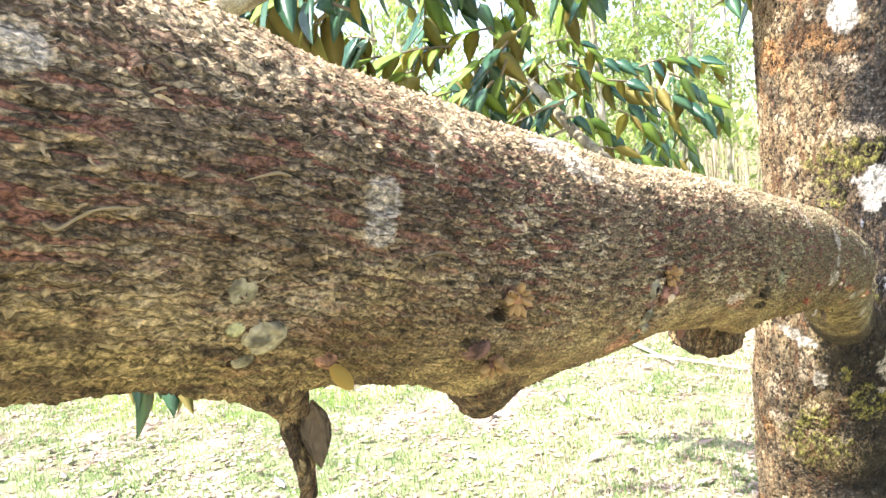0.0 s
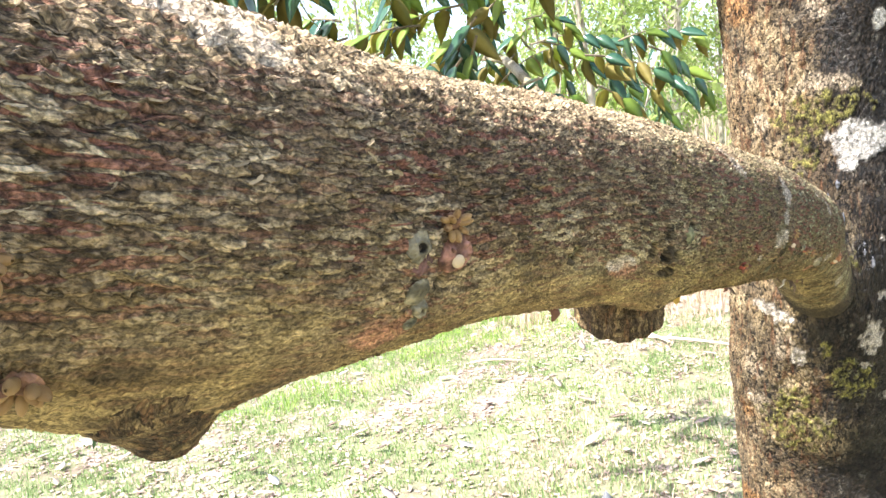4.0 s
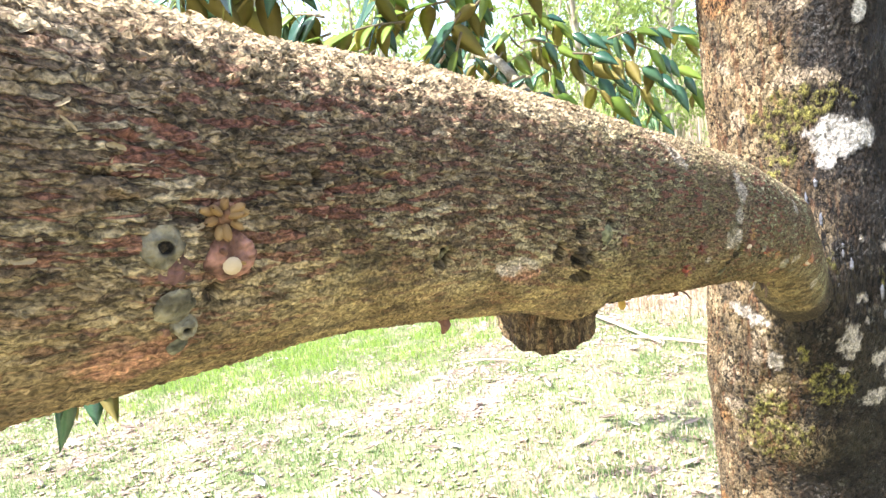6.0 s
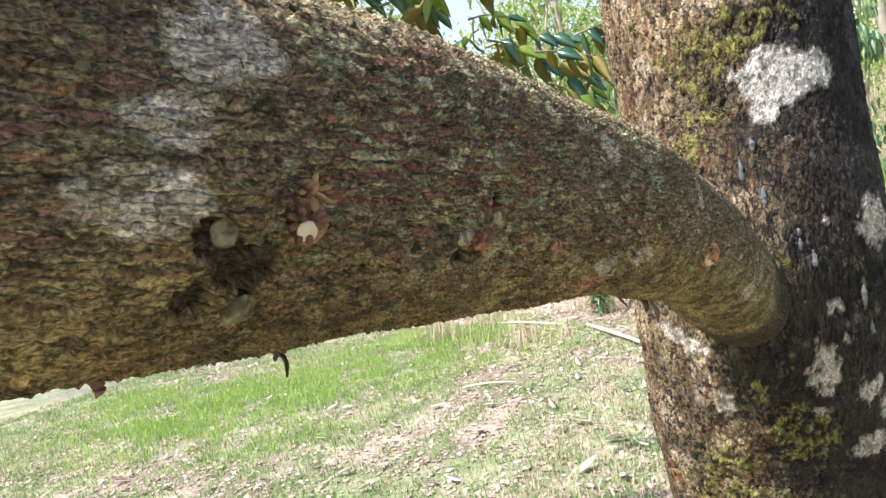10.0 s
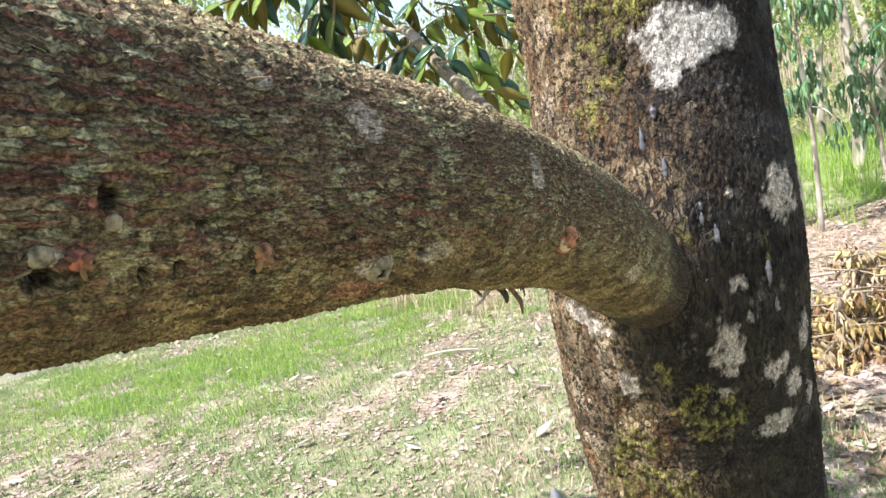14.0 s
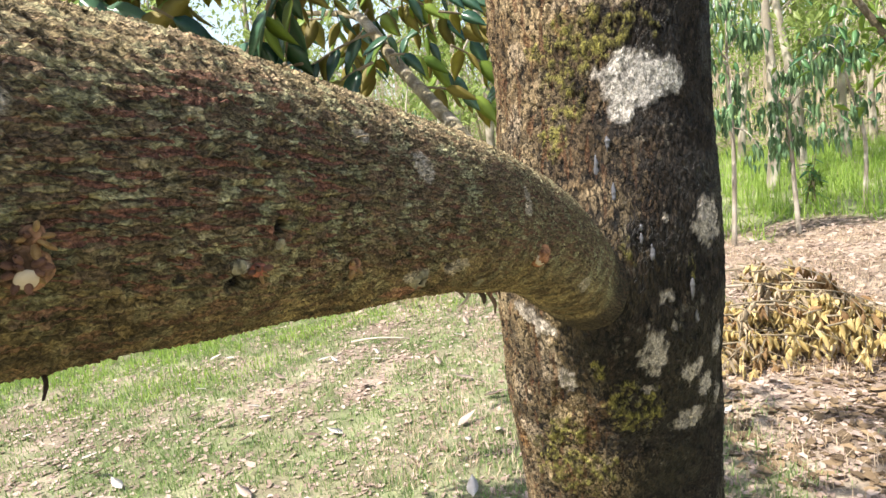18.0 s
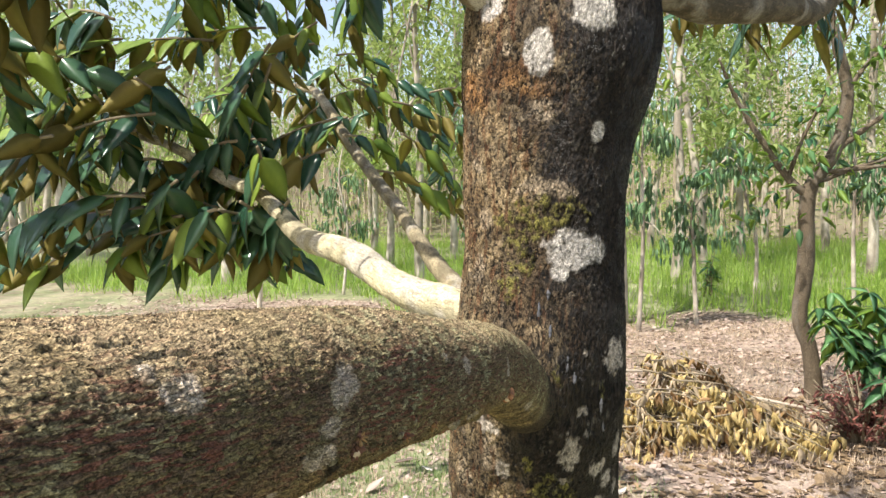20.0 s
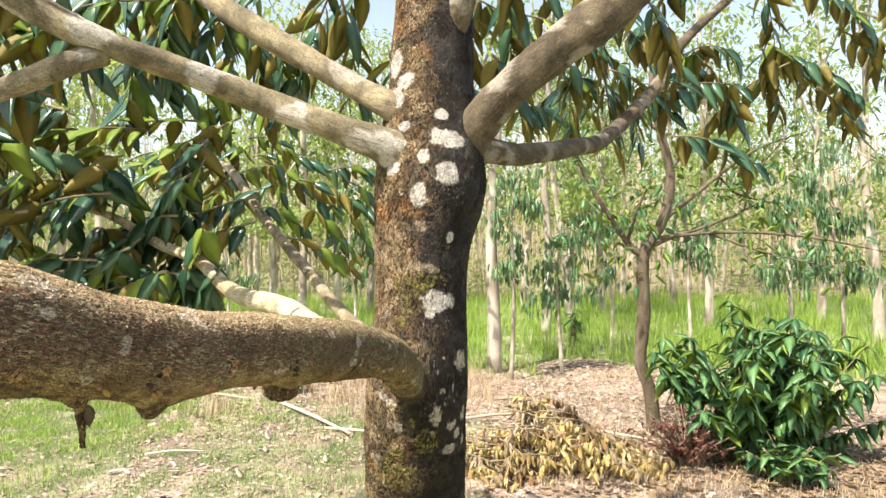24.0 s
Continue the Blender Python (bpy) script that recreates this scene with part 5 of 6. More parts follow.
# the bare wood further off: thin stems past counting, and its undergrowth
count = 5200
sx, sy = rng.uniform(-75, 75, count), 27 + 58 * rng.random(count) ** 1.2
STEM = (np.array([(-0.5, 0, 0), (0.5, 0, 0), (0, 0, 0.8), (-0.2, 1, 0), (0.2, 1, 0), (0, 1, 0.3)]), np.array([(0, 1, 4, 3), (1, 2, 5, 4), (2, 0, 3, 5)]), np.zeros(3, int))
ahead = np.stack([rng.normal(0, 0.06, count), rng.normal(0, 0.06, count), np.ones(count)], -1)
h = rng.uniform(3, 10, count)
s_, a_, n_ = basis(ahead, np.tile([0.3, -1.0, 0.0], (count, 1)))
w = rng.uniform(0.04, 0.12, count)
pl = np.stack([sx, sy, ground_height(sx, sy) - 0.1], -1)
v = pl[:, None] + STEM[0][None, :, 0:1] * (s_ * w[:, None])[:, None] + STEM[0][None, :, 1:2] * (a_ * h[:, None])[:, None] + STEM[0][None, :, 2:3] * (n_ * w[:, None])[:, None]
f = STEM[1][None] + (np.arange(count) * 6)[:, None, None]
tagged(new("far_wood", mesh_from("far_wood", v.reshape(-1, 3), f.reshape(-1, 4), FAR_STEM)), "dense far wood of thin bare beige stems", "trees", kind="stuff")
count = 60000
q = np.stack([rng.uniform(-60, 60, count), rng.uniform(28, 70, count), np.zeros(count)], -1)
q[:, 2] = ground_height(q[:, 0], q[:, 1]) + rng.gamma(2.2, 1.6, count) * 1.0
q = q[fractal(q, 0.35, 401) > 0.5]
n = len(q)
v, f, s = scatter(*FAR_LEAF, q, rng.normal(0, 1, (n, 3)) * [1, 1, 0.5], np.tile([0.05, 0.1, 1.0], (n, 1)) + rng.normal(0, 0.3, (n, 3)), rng.uniform(0.25, 0.6, n))
tagged(new("far_foliage", mesh_from("far_foliage", v, f, LEAF_FAR, smooth=False)), "light green leaves of the far wood", "foliage", kind="stuff")

# undergrowth between the stems: low leafy clumps and thin dry stems
count = 34000
mid = np.stack([rng.uniform(-40, 40, 420), rng.uniform(23, 60, 420), rng.uniform(0.2, 1.5, 420)], -1)
q = mid[rng.integers(0, 420, count)] + rng.normal(0, 1, (count, 3)) * [0.9, 0.9, 0.55]
q[:, 2] = np.abs(q[:, 2]) + ground_height(q[:, 0], q[:, 1])
v, f, s = scatter(*FAR_LEAF, q, rng.normal(0, 1, (count, 3)) * [1, 1, 0.5], np.tile([-0.2, -0.3, 1.0], (count, 1)) + rng.normal(0, 0.3, (count, 3)), rng.uniform(0.16, 0.36, count))
tagged(new("undergrowth", mesh_from("undergrowth", v, f, LEAF_FAR, smooth=False)), "low green undergrowth in the far wood", "undergrowth", kind="stuff")

# ---- young tree with crooked stem ----
sapling = thing("young_tree", "small crooked tree with brown stem and thin spreading branches", "tree", (2.12, 5.2, 0))
def sap_part(name, rows, mat=BRANCH_BARK, seed=500):
    return part(name, simple_tube([(a - 2.12, b - 5.2, c, r) for a, b, c, r in rows], 50, 14, mat, lambda tb: branch_tone(seed, 0.3)(tb) * 0.8, knobbly(seed, 0.02), name, name == "trunk"), sapling)
sap_part("trunk", [(2.12, 5.2, -0.05, 0.075), (2.07, 5.19, 0.43, 0.062), (1.975, 5.18, 0.72, 0.06), (2.01, 5.16, 1.17, 0.066), (2.013, 5.14, 1.79, 0.06), (2.2, 5.12, 2.13, 0.052), (2.275, 5.11, 2.58, 0.046), (2.18, 5.09, 3.0, 0.04), (2.09, 5.07, 3.5, 0.03), (2.15, 5.0, 4.3, 0.015)])
SAP_BRANCHES = [[(2.013, 5.14, 1.75, 0.035), (1.85, 5.13, 1.9, 0.03), (1.62, 5.12, 2.24, 0.024), (1.42, 5.1, 2.58, 0.016), (1.25, 5.0, 2.9, 0.008)], [(1.85, 5.13, 1.92, 0.02), (1.9, 5.0, 2.2, 0.014), (2.05, 4.9, 2.6, 0.008)], [(2.2, 5.12, 2.13, 0.028), (2.45, 5.1, 2.33, 0.022), (2.75, 5.1, 2.57, 0.018), (3.14, 5.05, 2.84, 0.012), (3.6, 5.0, 3.0, 0.006)],
                [(2.03, 5.13, 1.85, 0.022), (2.35, 5.1, 1.98, 0.018), (2.63, 5.1, 2.07, 0.014), (3.05, 5.1, 2.25, 0.009), (3.4, 5.0, 2.5, 0.005)], [(2.75, 5.1, 2.57, 0.012), (3.0, 5.2, 2.4, 0.009), (3.4, 5.2, 2.3, 0.005)], [(2.27, 5.1, 2.6, 0.02), (2.5, 5.2, 2.9, 0.014), (2.9, 5.2, 3.2, 0.008)], [(2.18, 5.09, 3.0, 0.02), (1.9, 5.1, 3.25, 0.012), (1.6, 5.1, 3.4, 0.006)], [(3.0, 5.1, 2.23, 0.01), (3.1, 5.0, 2.6, 0.008), (3.35, 4.9, 2.95, 0.005)],
                [(2.1, 5.12, 1.95, 0.02), (2.8, 5.0, 2.0, 0.015), (3.5, 4.9, 1.95, 0.01), (4.2, 4.8, 1.8, 0.005)], [(2.6, 5.05, 2.0, 0.012), (3.1, 4.9, 1.8, 0.009), (3.7, 4.8, 1.65, 0.005)]]
sap_leaf = leaf_shape(0.42, 4, 0.1, 0.15)
sap_pl, sap_ah, sap_up, sap_sz = [], [], [], []
for k, rows in enumerate(SAP_BRANCHES):
    sap_part("branch", rows, seed=520 + 7 * k)
    c, _ = spline(rows, 60)
    for t in range(64):
        b = c[int(rng.integers(18, 60))][:3] - np.array([2.12, 5.2, 0])
        sap_pl.append(b + rng.normal(0, 0.17, 3))
        sap_ah.append(rng.normal(0, 1, 3) * [1, 1, 0.5] + [0, 0, -0.5])
        sap_up.append([rng.normal(0, 0.4), rng.normal(0, 0.4), 1])
        sap_sz.append(rng.uniform(0.08, 0.15))
for k in range(130):
    sap_pl.append(np.array([rng.normal(-0.35, 0.35), rng.normal(0, 0.3), rng.normal(1.95, 0.22)]))
    sap_ah.append(rng.normal(0, 1, 3) * [1, 1, 0.5] + [0, 0, -0.5])
    sap_up.append([rng.normal(0, 0.4), rng.normal(0, 0.4), 1])
    sap_sz.append(rng.uniform(0.08, 0.15))
v, f, s = scatter(*sap_leaf, np.array(sap_pl), np.array(sap_ah), np.array(sap_up), np.array(sap_sz))
tagged(part("crown", mesh_from("crown", v, f, [LEAF_BUSH, LEAF_LIGHT], s), sapling, "scattered mid-green leaves"), kind="stuff")


# ---- leafy bush ----
def bush(name, label, place, tall, wide, stems, leaves, size, mats, singles=0, category="bush", width=0.42, hang=False):
    ob = thing(name, label, category, place)
    shapes = [leaf_shape(width, 5, fo, dr) for fo, dr in ((0.1, 0.25), (0.2, 0.4), (0.05, 0.12))]
    meshes = [mesh_from("leaf", v, f, mats, s) for v, f, s in shapes]
    todo, done = [[], [], []], 0
    for k in range(stems):
        a = rng.uniform(0, 2 * np.pi)
        reach = wide * math.sqrt(rng.random())
        hgt = tall * rng.uniform(0.45, 1.0) * (1 - 0.35 * (reach / wide) ** 2)
        rows = [(0.08 * math.cos(a), 0.08 * math.sin(a), -0.03, 0.012), (reach * 0.45 * math.cos(a), reach * 0.45 * math.sin(a), hgt * 0.5, 0.009), (reach * math.cos(a), reach * math.sin(a), hgt, 0.004)]
        if hang:
            g = rng.uniform(0.2, 0.8) * reach
            rows = [(g * math.cos(a), g * math.sin(a), -0.02, 0.005), (g * math.cos(a + 0.2), g * math.sin(a + 0.2), hgt * 0.75, 0.004), (reach * math.cos(a + 0.5), reach * math.sin(a + 0.5), hgt, 0.003), (1.25 * reach * math.cos(a + 0.9), 1.25 * reach * math.sin(a + 0.9), hgt * 0.8, 0.002)]
        stem = part("stem", simple_tube(rows, 10, 6, TWIG, name="stem"), ob)
        c, _ = spline(rows, 30)
        for t in range(leaves):
            b = c[int(29 * (0.25 + 0.75 * rng.random() ** 0.7))][:3]
            b2 = rng.uniform(0, 2 * np.pi)
            ah = np.array([math.cos(b2), math.sin(b2), rng.normal(-0.15, 0.45)])
            if hang:
                ah = np.array([0.3 * math.cos(b2), 0.3 * math.sin(b2), -1.0 + 0.3 * rng.normal()])
            row = (b, ah, np.array([rng.normal(0, 0.35), rng.normal(0, 0.35), 1.0]), rng.uniform(*size))
            v = int(rng.integers(0, 3))
            if done < singles and math.sin(a) < 0.2 and rng.random() < 0.6:
                part("leaf", meshes[v], stem, m=leaf_matrix(b, *row[1:]))
                done += 1
            else:
                todo[v].append(row)
    for v in range(3):
        if todo[v]:
            vv, ff, ss = scatter(*shapes[v], *(np.array([r[k] for r in todo[v]]) for k in range(4)))
            tagged(part("leaves", mesh_from("leaves", vv, ff, mats, ss), ob), kind="stuff")
    return ob


def whorl_bush(label, place, stems, low, high, wide, size, mats, singles):
    """Bare stems that spread upwards and carry drooping whorls of leaves on their upper half."""
    ob = thing("leafy_bush", label, "bush", place)
    shapes = [leaf_shape(wd, 5, fo, dr) for wd, fo, dr in ((0.42, 0.08, 0.30), (0.46, 0.12, 0.45), (0.38, 0.05, 0.18))]
    skins = [mats, mats, mats[::-1]]
    meshes = [mesh_from("leaf", v, f, skins[k], q) for k, (v, f, q) in enumerate(shapes)]
    todo, done = [[], [], []], 0
    for k in range(stems):
        a = rng.uniform(0, 2 * np.pi)
        reach = wide * math.sqrt(rng.uniform(0.02, 1))
        top = high * (1 - 0.40 * (reach / wide) ** 2) * (rng.uniform(0.3, 0.7) if k % 3 == 0 else rng.uniform(0.72, 1.0))
        tip = np.array([reach * math.cos(a), reach * math.sin(a), max(low, top)])
        rows = [(0.3 * tip[0] * rng.random(), 0.3 * tip[1] * rng.random(), -0.03, 0.008), (tip[0] * 0.55, tip[1] * 0.55, tip[2] * 0.5, 0.006), (*tip, 0.003)]
        stem = part("stem", simple_tube(rows, 10, 6, TWIG, name="stem"), ob)
        c, _ = spline(rows, 30)
        for node in (0.99, 0.87, 0.75, 0.62, 0.48, 0.34):
            base = c[int(29 * node)][:3]
            if base[2] < low:
                continue
            turn = rng.uniform(0, 6.28)
            for j in range(int(rng.integers(5, 8))):
                b = turn + j * 2 * np.pi / 7 + rng.normal(0, 0.2)
                ah = np.array([math.cos(b), math.sin(b), rng.normal(-0.35, 0.3)])
                row = (base, ah, np.array([rng.normal(0, 0.25), rng.normal(0, 0.25), 1.0]), rng.uniform(*size) * (0.75 if node > 0.9 else 1))
                v = int(rng.choice(3, p=(0.42, 0.42, 0.16)))
                if done < singles and base[1] < 0.1:
                    part("leaf", meshes[v], stem, m=leaf_matrix(base, *row[1:]))
                    done += 1
                else:
                    todo[v].append(row)
    for v in range(3):
        vv, ff, ss = scatter(*shapes[v], *(np.array([r[k] for r in todo[v]]) for k in range(4)))
        tagged(part("leaves", mesh_from("leaves", vv, ff, skins[v], ss), ob), kind="stuff")
    return ob


def cut_brush(label, box, heights, count, leaves, size, mats, singles):
    """Cut branches lying over one another, their withered leaves hanging in rows."""
    ob = thing("dry_brush", label, "brush", ((box[0] + box[1]) / 2, (box[2] + box[3]) / 2, 0))
    o = np.array([(box[0] + box[1]) / 2, (box[2] + box[3]) / 2, 0])
    shapes = [leaf_shape(wd, 4, fo, dr) for wd, fo, dr in ((0.36, 0.5, 0.10), (0.44, 0.3, 0.3), (0.30, 0.7, -0.15))]
    meshes = [[mesh_from("leaf", v, f, [m, m], q) for v, f, q in shapes] for m in mats]
    todo, done = {}, 0
    for k in range(count):
        x, y = rng.uniform(box[0], box[1]), rng.uniform(box[2], box[3])
        h = np.interp(x, *heights) * (1 - 0.5 * abs(y - o[1]) / (box[3] - o[1])) * rng.uniform(0.45, 1.0)
        a = rng.normal(-0.5, 0.8)
        n = rng.uniform(0.18, 0.36)
        mid = np.array([x, y, max(0.06, h)]) - o
        way = np.array([math.cos(a) * n, math.sin(a) * n, 0])
        rows = [(*(mid - way + [0, 0, 0.02]), 0.007), (*mid, 0.005), (*(mid + way + [0, 0, -0.35 * h]), 0.002)]
        rows = [(a_, b_, max(c_, 0.03), r_) for a_, b_, c_, r_ in rows]
        stem = part("stem", simple_tube(rows, 10, 6, TWIG, name="stem"), ob)
        c, _ = spline(rows, 40)
        m = int(rng.choice(len(mats), p=(0.66, 0.20, 0.14)))
        for t in range(leaves):
            base = c[int(rng.integers(4, 40))][:3] + rng.normal(0, 0.012, 3)
            b = rng.uniform(0, 6.28)
            ah = np.array([0.4 * math.cos(b), 0.4 * math.sin(b), -1.0 + 0.35 * rng.normal()])
            ln = min(rng.uniform(*size), base[2] + 0.02)
            row = (base, ah, np.array([rng.normal(0, 0.7), -1.0 + rng.normal(0, 0.5), 0.25]), ln)
            v = int(rng.integers(0, 3))
            if done < singles and y < o[1]:
                part("leaf", meshes[m][v], stem, m=leaf_matrix(base, *row[1:]))
                done += 1
            else:
                todo.setdefault((m, v), []).append(row)
    for (m, v), some in todo.items():
        vv, ff, ss = scatter(*shapes[v], *(np.array([r[k] for r in some]) for k in range(4)))
        tagged(part("leaves", mesh_from("leaves", vv, ff, [mats[m], mats[m]], ss), ob), kind="stuff")
    return ob


def young_rubber(place, tall, low, wide, clumps, seed):
    """A thin young tree whose leaves hang in bunches from arching twigs."""
    r = np.random.default_rng(seed)
    ob = thing("young_rubber_tree", "young rubber tree with hanging bunches of blue-green leaves", "tree", place, group="young rubber trees")
    stem = [(0, 0, -0.05, 0.035), (0.06 * r.normal(), 0.05, tall * 0.4, 0.028), (0.12 * r.normal(), 0, tall * 0.75, 0.02), (0.2 * r.normal(), 0, tall, 0.008)]
    part("trunk", simple_tube(stem, 24, 8, PALE_BARK, pale_tone(700 + seed), lambda tb: 0.008 * (fractal(tb.points(), 8, seed) - 0.5), "trunk", True), ob)
    c, _ = spline(stem, 60)
    shape = leaf_shape(0.38, 4, 0.1, 0.3)
    pl, ah, up, sz = [], [], [], []
    for k in range(clumps):
        h = r.uniform(low, tall)
        b = np.array([np.interp(h, c[:, 2], c[:, 0]), np.interp(h, c[:, 2], c[:, 1]), h])
        a = r.uniform(0, 6.28)
        e = b + np.array([math.cos(a), math.sin(a), 0]) * wide * r.uniform(0.35, 1.0) + [0, 0, r.normal(0.05, 0.15)]
        part("branch", simple_tube([(*b, 0.012), (*((b + e) / 2 + [0, 0, 0.12]), 0.008), (*e, 0.004)], 8, 5, PALE_BARK, pale_tone(720 + k), name="branch"), ob)
        for j in range(26):
            pl.append(e + (b - e) * r.uniform(0, 0.5) + r.normal(0, 0.09, 3))
            q = r.uniform(0, 6.28)
            ah.append([0.6 * math.cos(q), 0.6 * math.sin(q), -1.0])
            up.append([math.cos(q), math.sin(q), 0.6])
            sz.append(r.uniform(0.11, 0.19))
    v, f, q = scatter(*shape, np.array(pl), np.array(ah), np.array(up), np.array(sz))
    tagged(part("crown", mesh_from("crown", v, f, [LEAF_MID, LEAF_MID], q), ob, "drooping blue-green leaves"), kind="stuff")
    return ob


for k, (x, y, tall, low, wide, clumps) in enumerate(((1.05, 8.6, 3.1, 1.45, 0.55, 15), (1.95, 9.2, 2.5, 1.15, 0.55, 14), (-1.6, 10.5, 3.3, 1.2, 0.6, 14), (5.2, 8.2, 3.2, 1.3, 0.75, 20), (6.3, 8.8, 3.4, 1.3, 0.7, 20), (4.2, 9.5, 3.0, 1.5, 0.6, 12), (-4.4, 11.5, 3.2, 1.0, 0.7, 14), (3.1, 10.5, 2.9, 1.3, 0.5, 10))):
    young_rubber((x, y, at_ground(x, y)), tall, low, wide, clumps, 800 + k)
whorl_bush("leafy bush with drooping whorls of dark green leaves on bare stems", (2.84, 4.5, 0), 58, 0.10, 1.52, 1.02, (0.15, 0.25), [LEAF_BUSH, LEAF_LIGHT], 290)
bush("leafy_bush", "low green shoots under the bush beside the dry weeds", (2.65, 3.75, 0), 0.42, 0.36, 18, 12, (0.09, 0.17), [LEAF_BUSH, LEAF_LIGHT], 60)
bush("red_weeds", "withered dark red weeds beside the bush", (2.05, 4.15, 0), 0.55, 0.5, 60, 18, (0.03, 0.07), [LEAF_RED, LEAF_RED], 40, "weeds")
cut_brush("heap of cut brush with hanging dried yellow leaves", (0.72, 1.50, 3.75, 4.35), ((0.72, 0.95, 1.2, 1.5), (0.60, 0.60, 0.50, 0.28)), 84, 30, (0.06, 0.115), [LEAF_DRY, LEAF_BROWN, STRAW], 200)
cut_brush("low dried yellow brush on the bare soil", (0.12, 0.85, 3.70, 4.15), ((0.12, 0.5, 0.85), (0.28, 0.36, 0.36)), 46, 26, (0.05, 0.10), [LEAF_DRY, LEAF_BROWN, STRAW], 80)
cut_brush("withered brown stalks standing behind the brush", (0.70, 1.00, 4.35, 4.75), ((0.7, 0.85, 1.0), (0.5, 0.72, 0.5)), 16, 16, (0.04, 0.08), [LEAF_BROWN, LEAF_DRY, STRAW], 20)
bush("seedling", "small green seedling with narrow leaves in the grass", (-2.0, 7.3, 0), 0.72, 0.14, 5, 9, (0.16, 0.26), [LEAF_BUSH, LEAF_LIGHT], 30, "plant", 0.26)
bush("seedling", "small green seedling with narrow leaves in the grass", (2.6, 11.5, 0.15), 0.95, 0.2, 6, 9, (0.16, 0.28), [LEAF_BUSH, LEAF_LIGHT], 30, "plant", 0.26)


# ---- sticks and a stump on the ground ----
def stick(a, b, r, label, name="fallen_stick"):
    a, b = Vector(a), Vector(b)
    mid = (a + b) / 2 + Vector((rng.normal(0, 0.03), rng.normal(0, 0.03), 0.02))
    ob = new(name, simple_tube([(*a, r), (*mid, r * 0.9), (*b, r * 0.5)], 12, 7, STICK, lift=lambda tb: 0.15 * r * (fractal(tb.points(), 30, 7) - 0.5), name=name))
    return tagged(ob, label, "stick", "fallen sticks")


for a, b, r in (((-2.0, 6.6, 0.03), (-0.9, 5.0, 0.05), 0.022), ((-1.2, 5.3, 0.03), (-0.3, 4.9, 0.04), 0.015), ((0.2, 5.6, 0.05), (1.0, 5.8, 0.06), 0.016), ((1.25, 4.7, 0.18), (2.2, 4.55, 0.05), 0.014), ((0.75, 3.7, 0.03), (0.7, 4.1, 0.42), 0.012), ((1.9, 4.3, 0.05), (2.05, 4.4, 0.40), 0.01), ((-3.4, 7.2, 0.03), (-2.4, 6.7, 0.05), 0.02), ((-2.6, 4.4, 0.02), (-2.1, 4.5, 0.02), 0.01)):
    stick(a, b, r, "grey dry fallen branch lying on leaf litter")
post = new("stake", simple_tube([(-4.6, 8.3, -0.05, 0.045), (-4.6, 8.3, 0.3, 0.042), (-4.58, 8.3, 0.62, 0.04)], 14, 10, STICK, upright=True, name="stake"))
tagged(post, "short grey wooden stake standing in the litter", "stake")


# ---- flower buds, scars and stubs on the great limb ----
def ball(n_round=10, n_len=7, pinch=0.0, name="bud"):
    """A bud shape of length 1 along y: narrow at its foot, full towards a blunt tip."""
    t = np.linspace(0, 1, n_len + 1)
    r = 0.37 * np.sin(np.pi * np.clip(t, 0.02, 0.985) ** 0.9) ** 0.5 * (1 - 0.25 * (1 - t)) + pinch
    a = np.arange(n_round) / n_round * 2 * np.pi
    v = np.stack([(r[:, None] * np.cos(a)).ravel(), np.repeat(t, n_round), (r[:, None] * np.sin(a) * 0.92).ravel()], -1)
    i, j = np.meshgrid(np.arange(n_len), np.arange(n_round), indexing="ij")
    j2 = (j + 1) % n_round
    f = np.stack([i * n_round + j, (i + 1) * n_round + j, (i + 1) * n_round + j2, i * n_round + j2], -1).reshape(-1, 4)
    return v, f


bv, bf = ball()
BUD_MESH = mesh_from("flower_bud", bv, bf, BUD)
BUD_MESH_PINK = mesh_from("flower_bud", bv, bf, BUD_PINK)
BUD_MESH_YELLOW = mesh_from("flower_bud", bv, bf, BUD_YELLOW)


def cushion(place, out, along, radius, height, mat, name, label, seed, parent=None, flat=1.0):
    """A lumpy swelling on the bark."""
    n, m = 40, 18
    a = np.arange(n) / n * 2 * np.pi
    t = np.linspace(0, 1, m)
    side = out.cross(along).normalized()
    v = []
    for k in t:
        rr = radius * math.cos(k * math.pi / 2) ** 0.75
        hh = height * math.sin(k * math.pi / 2) - min(0.002, 0.25 * height) * (1 - k)
        for b in a:
            q = place + side * (rr * math.cos(b) * flat) + along * (rr * math.sin(b)) + out * hh
            v.append(q)
    v = np.array(v)
    v += (np.array(out)[None] * ((fractal(v, 260, seed) - 0.5) * height * 1.7)[:, None]) + (fractal(v, 500, seed + 1)[:, None] - 0.5) * radius * 0.35
    i, j = np.meshgrid(np.arange(m - 1), np.arange(n), indexing="ij")
    j2 = (j + 1) % n
    f = np.stack([i * n + j, i * n + j2, (i + 1) * n + j2, (i + 1) * n + j], -1).reshape(-1, 4)
    light = np.array(mat)
    tone = blend(np.tile(light * 0.35, (len(v), 1)), light * 1.25, step(0.32, 0.62, fractal(v, 420, seed + 2)))
    tone = tone * (1 - 0.45 * step(0.55, 0.7, fractal(v, 900, seed + 3)))[:, None]
    return part(name, mesh_from(name, v, f, KNOB, tone=tone), parent or tree, label)


def on_limb(p, lift=0.0):
    return on_skin(LIMB, LIMB_LIFT, p, lift)


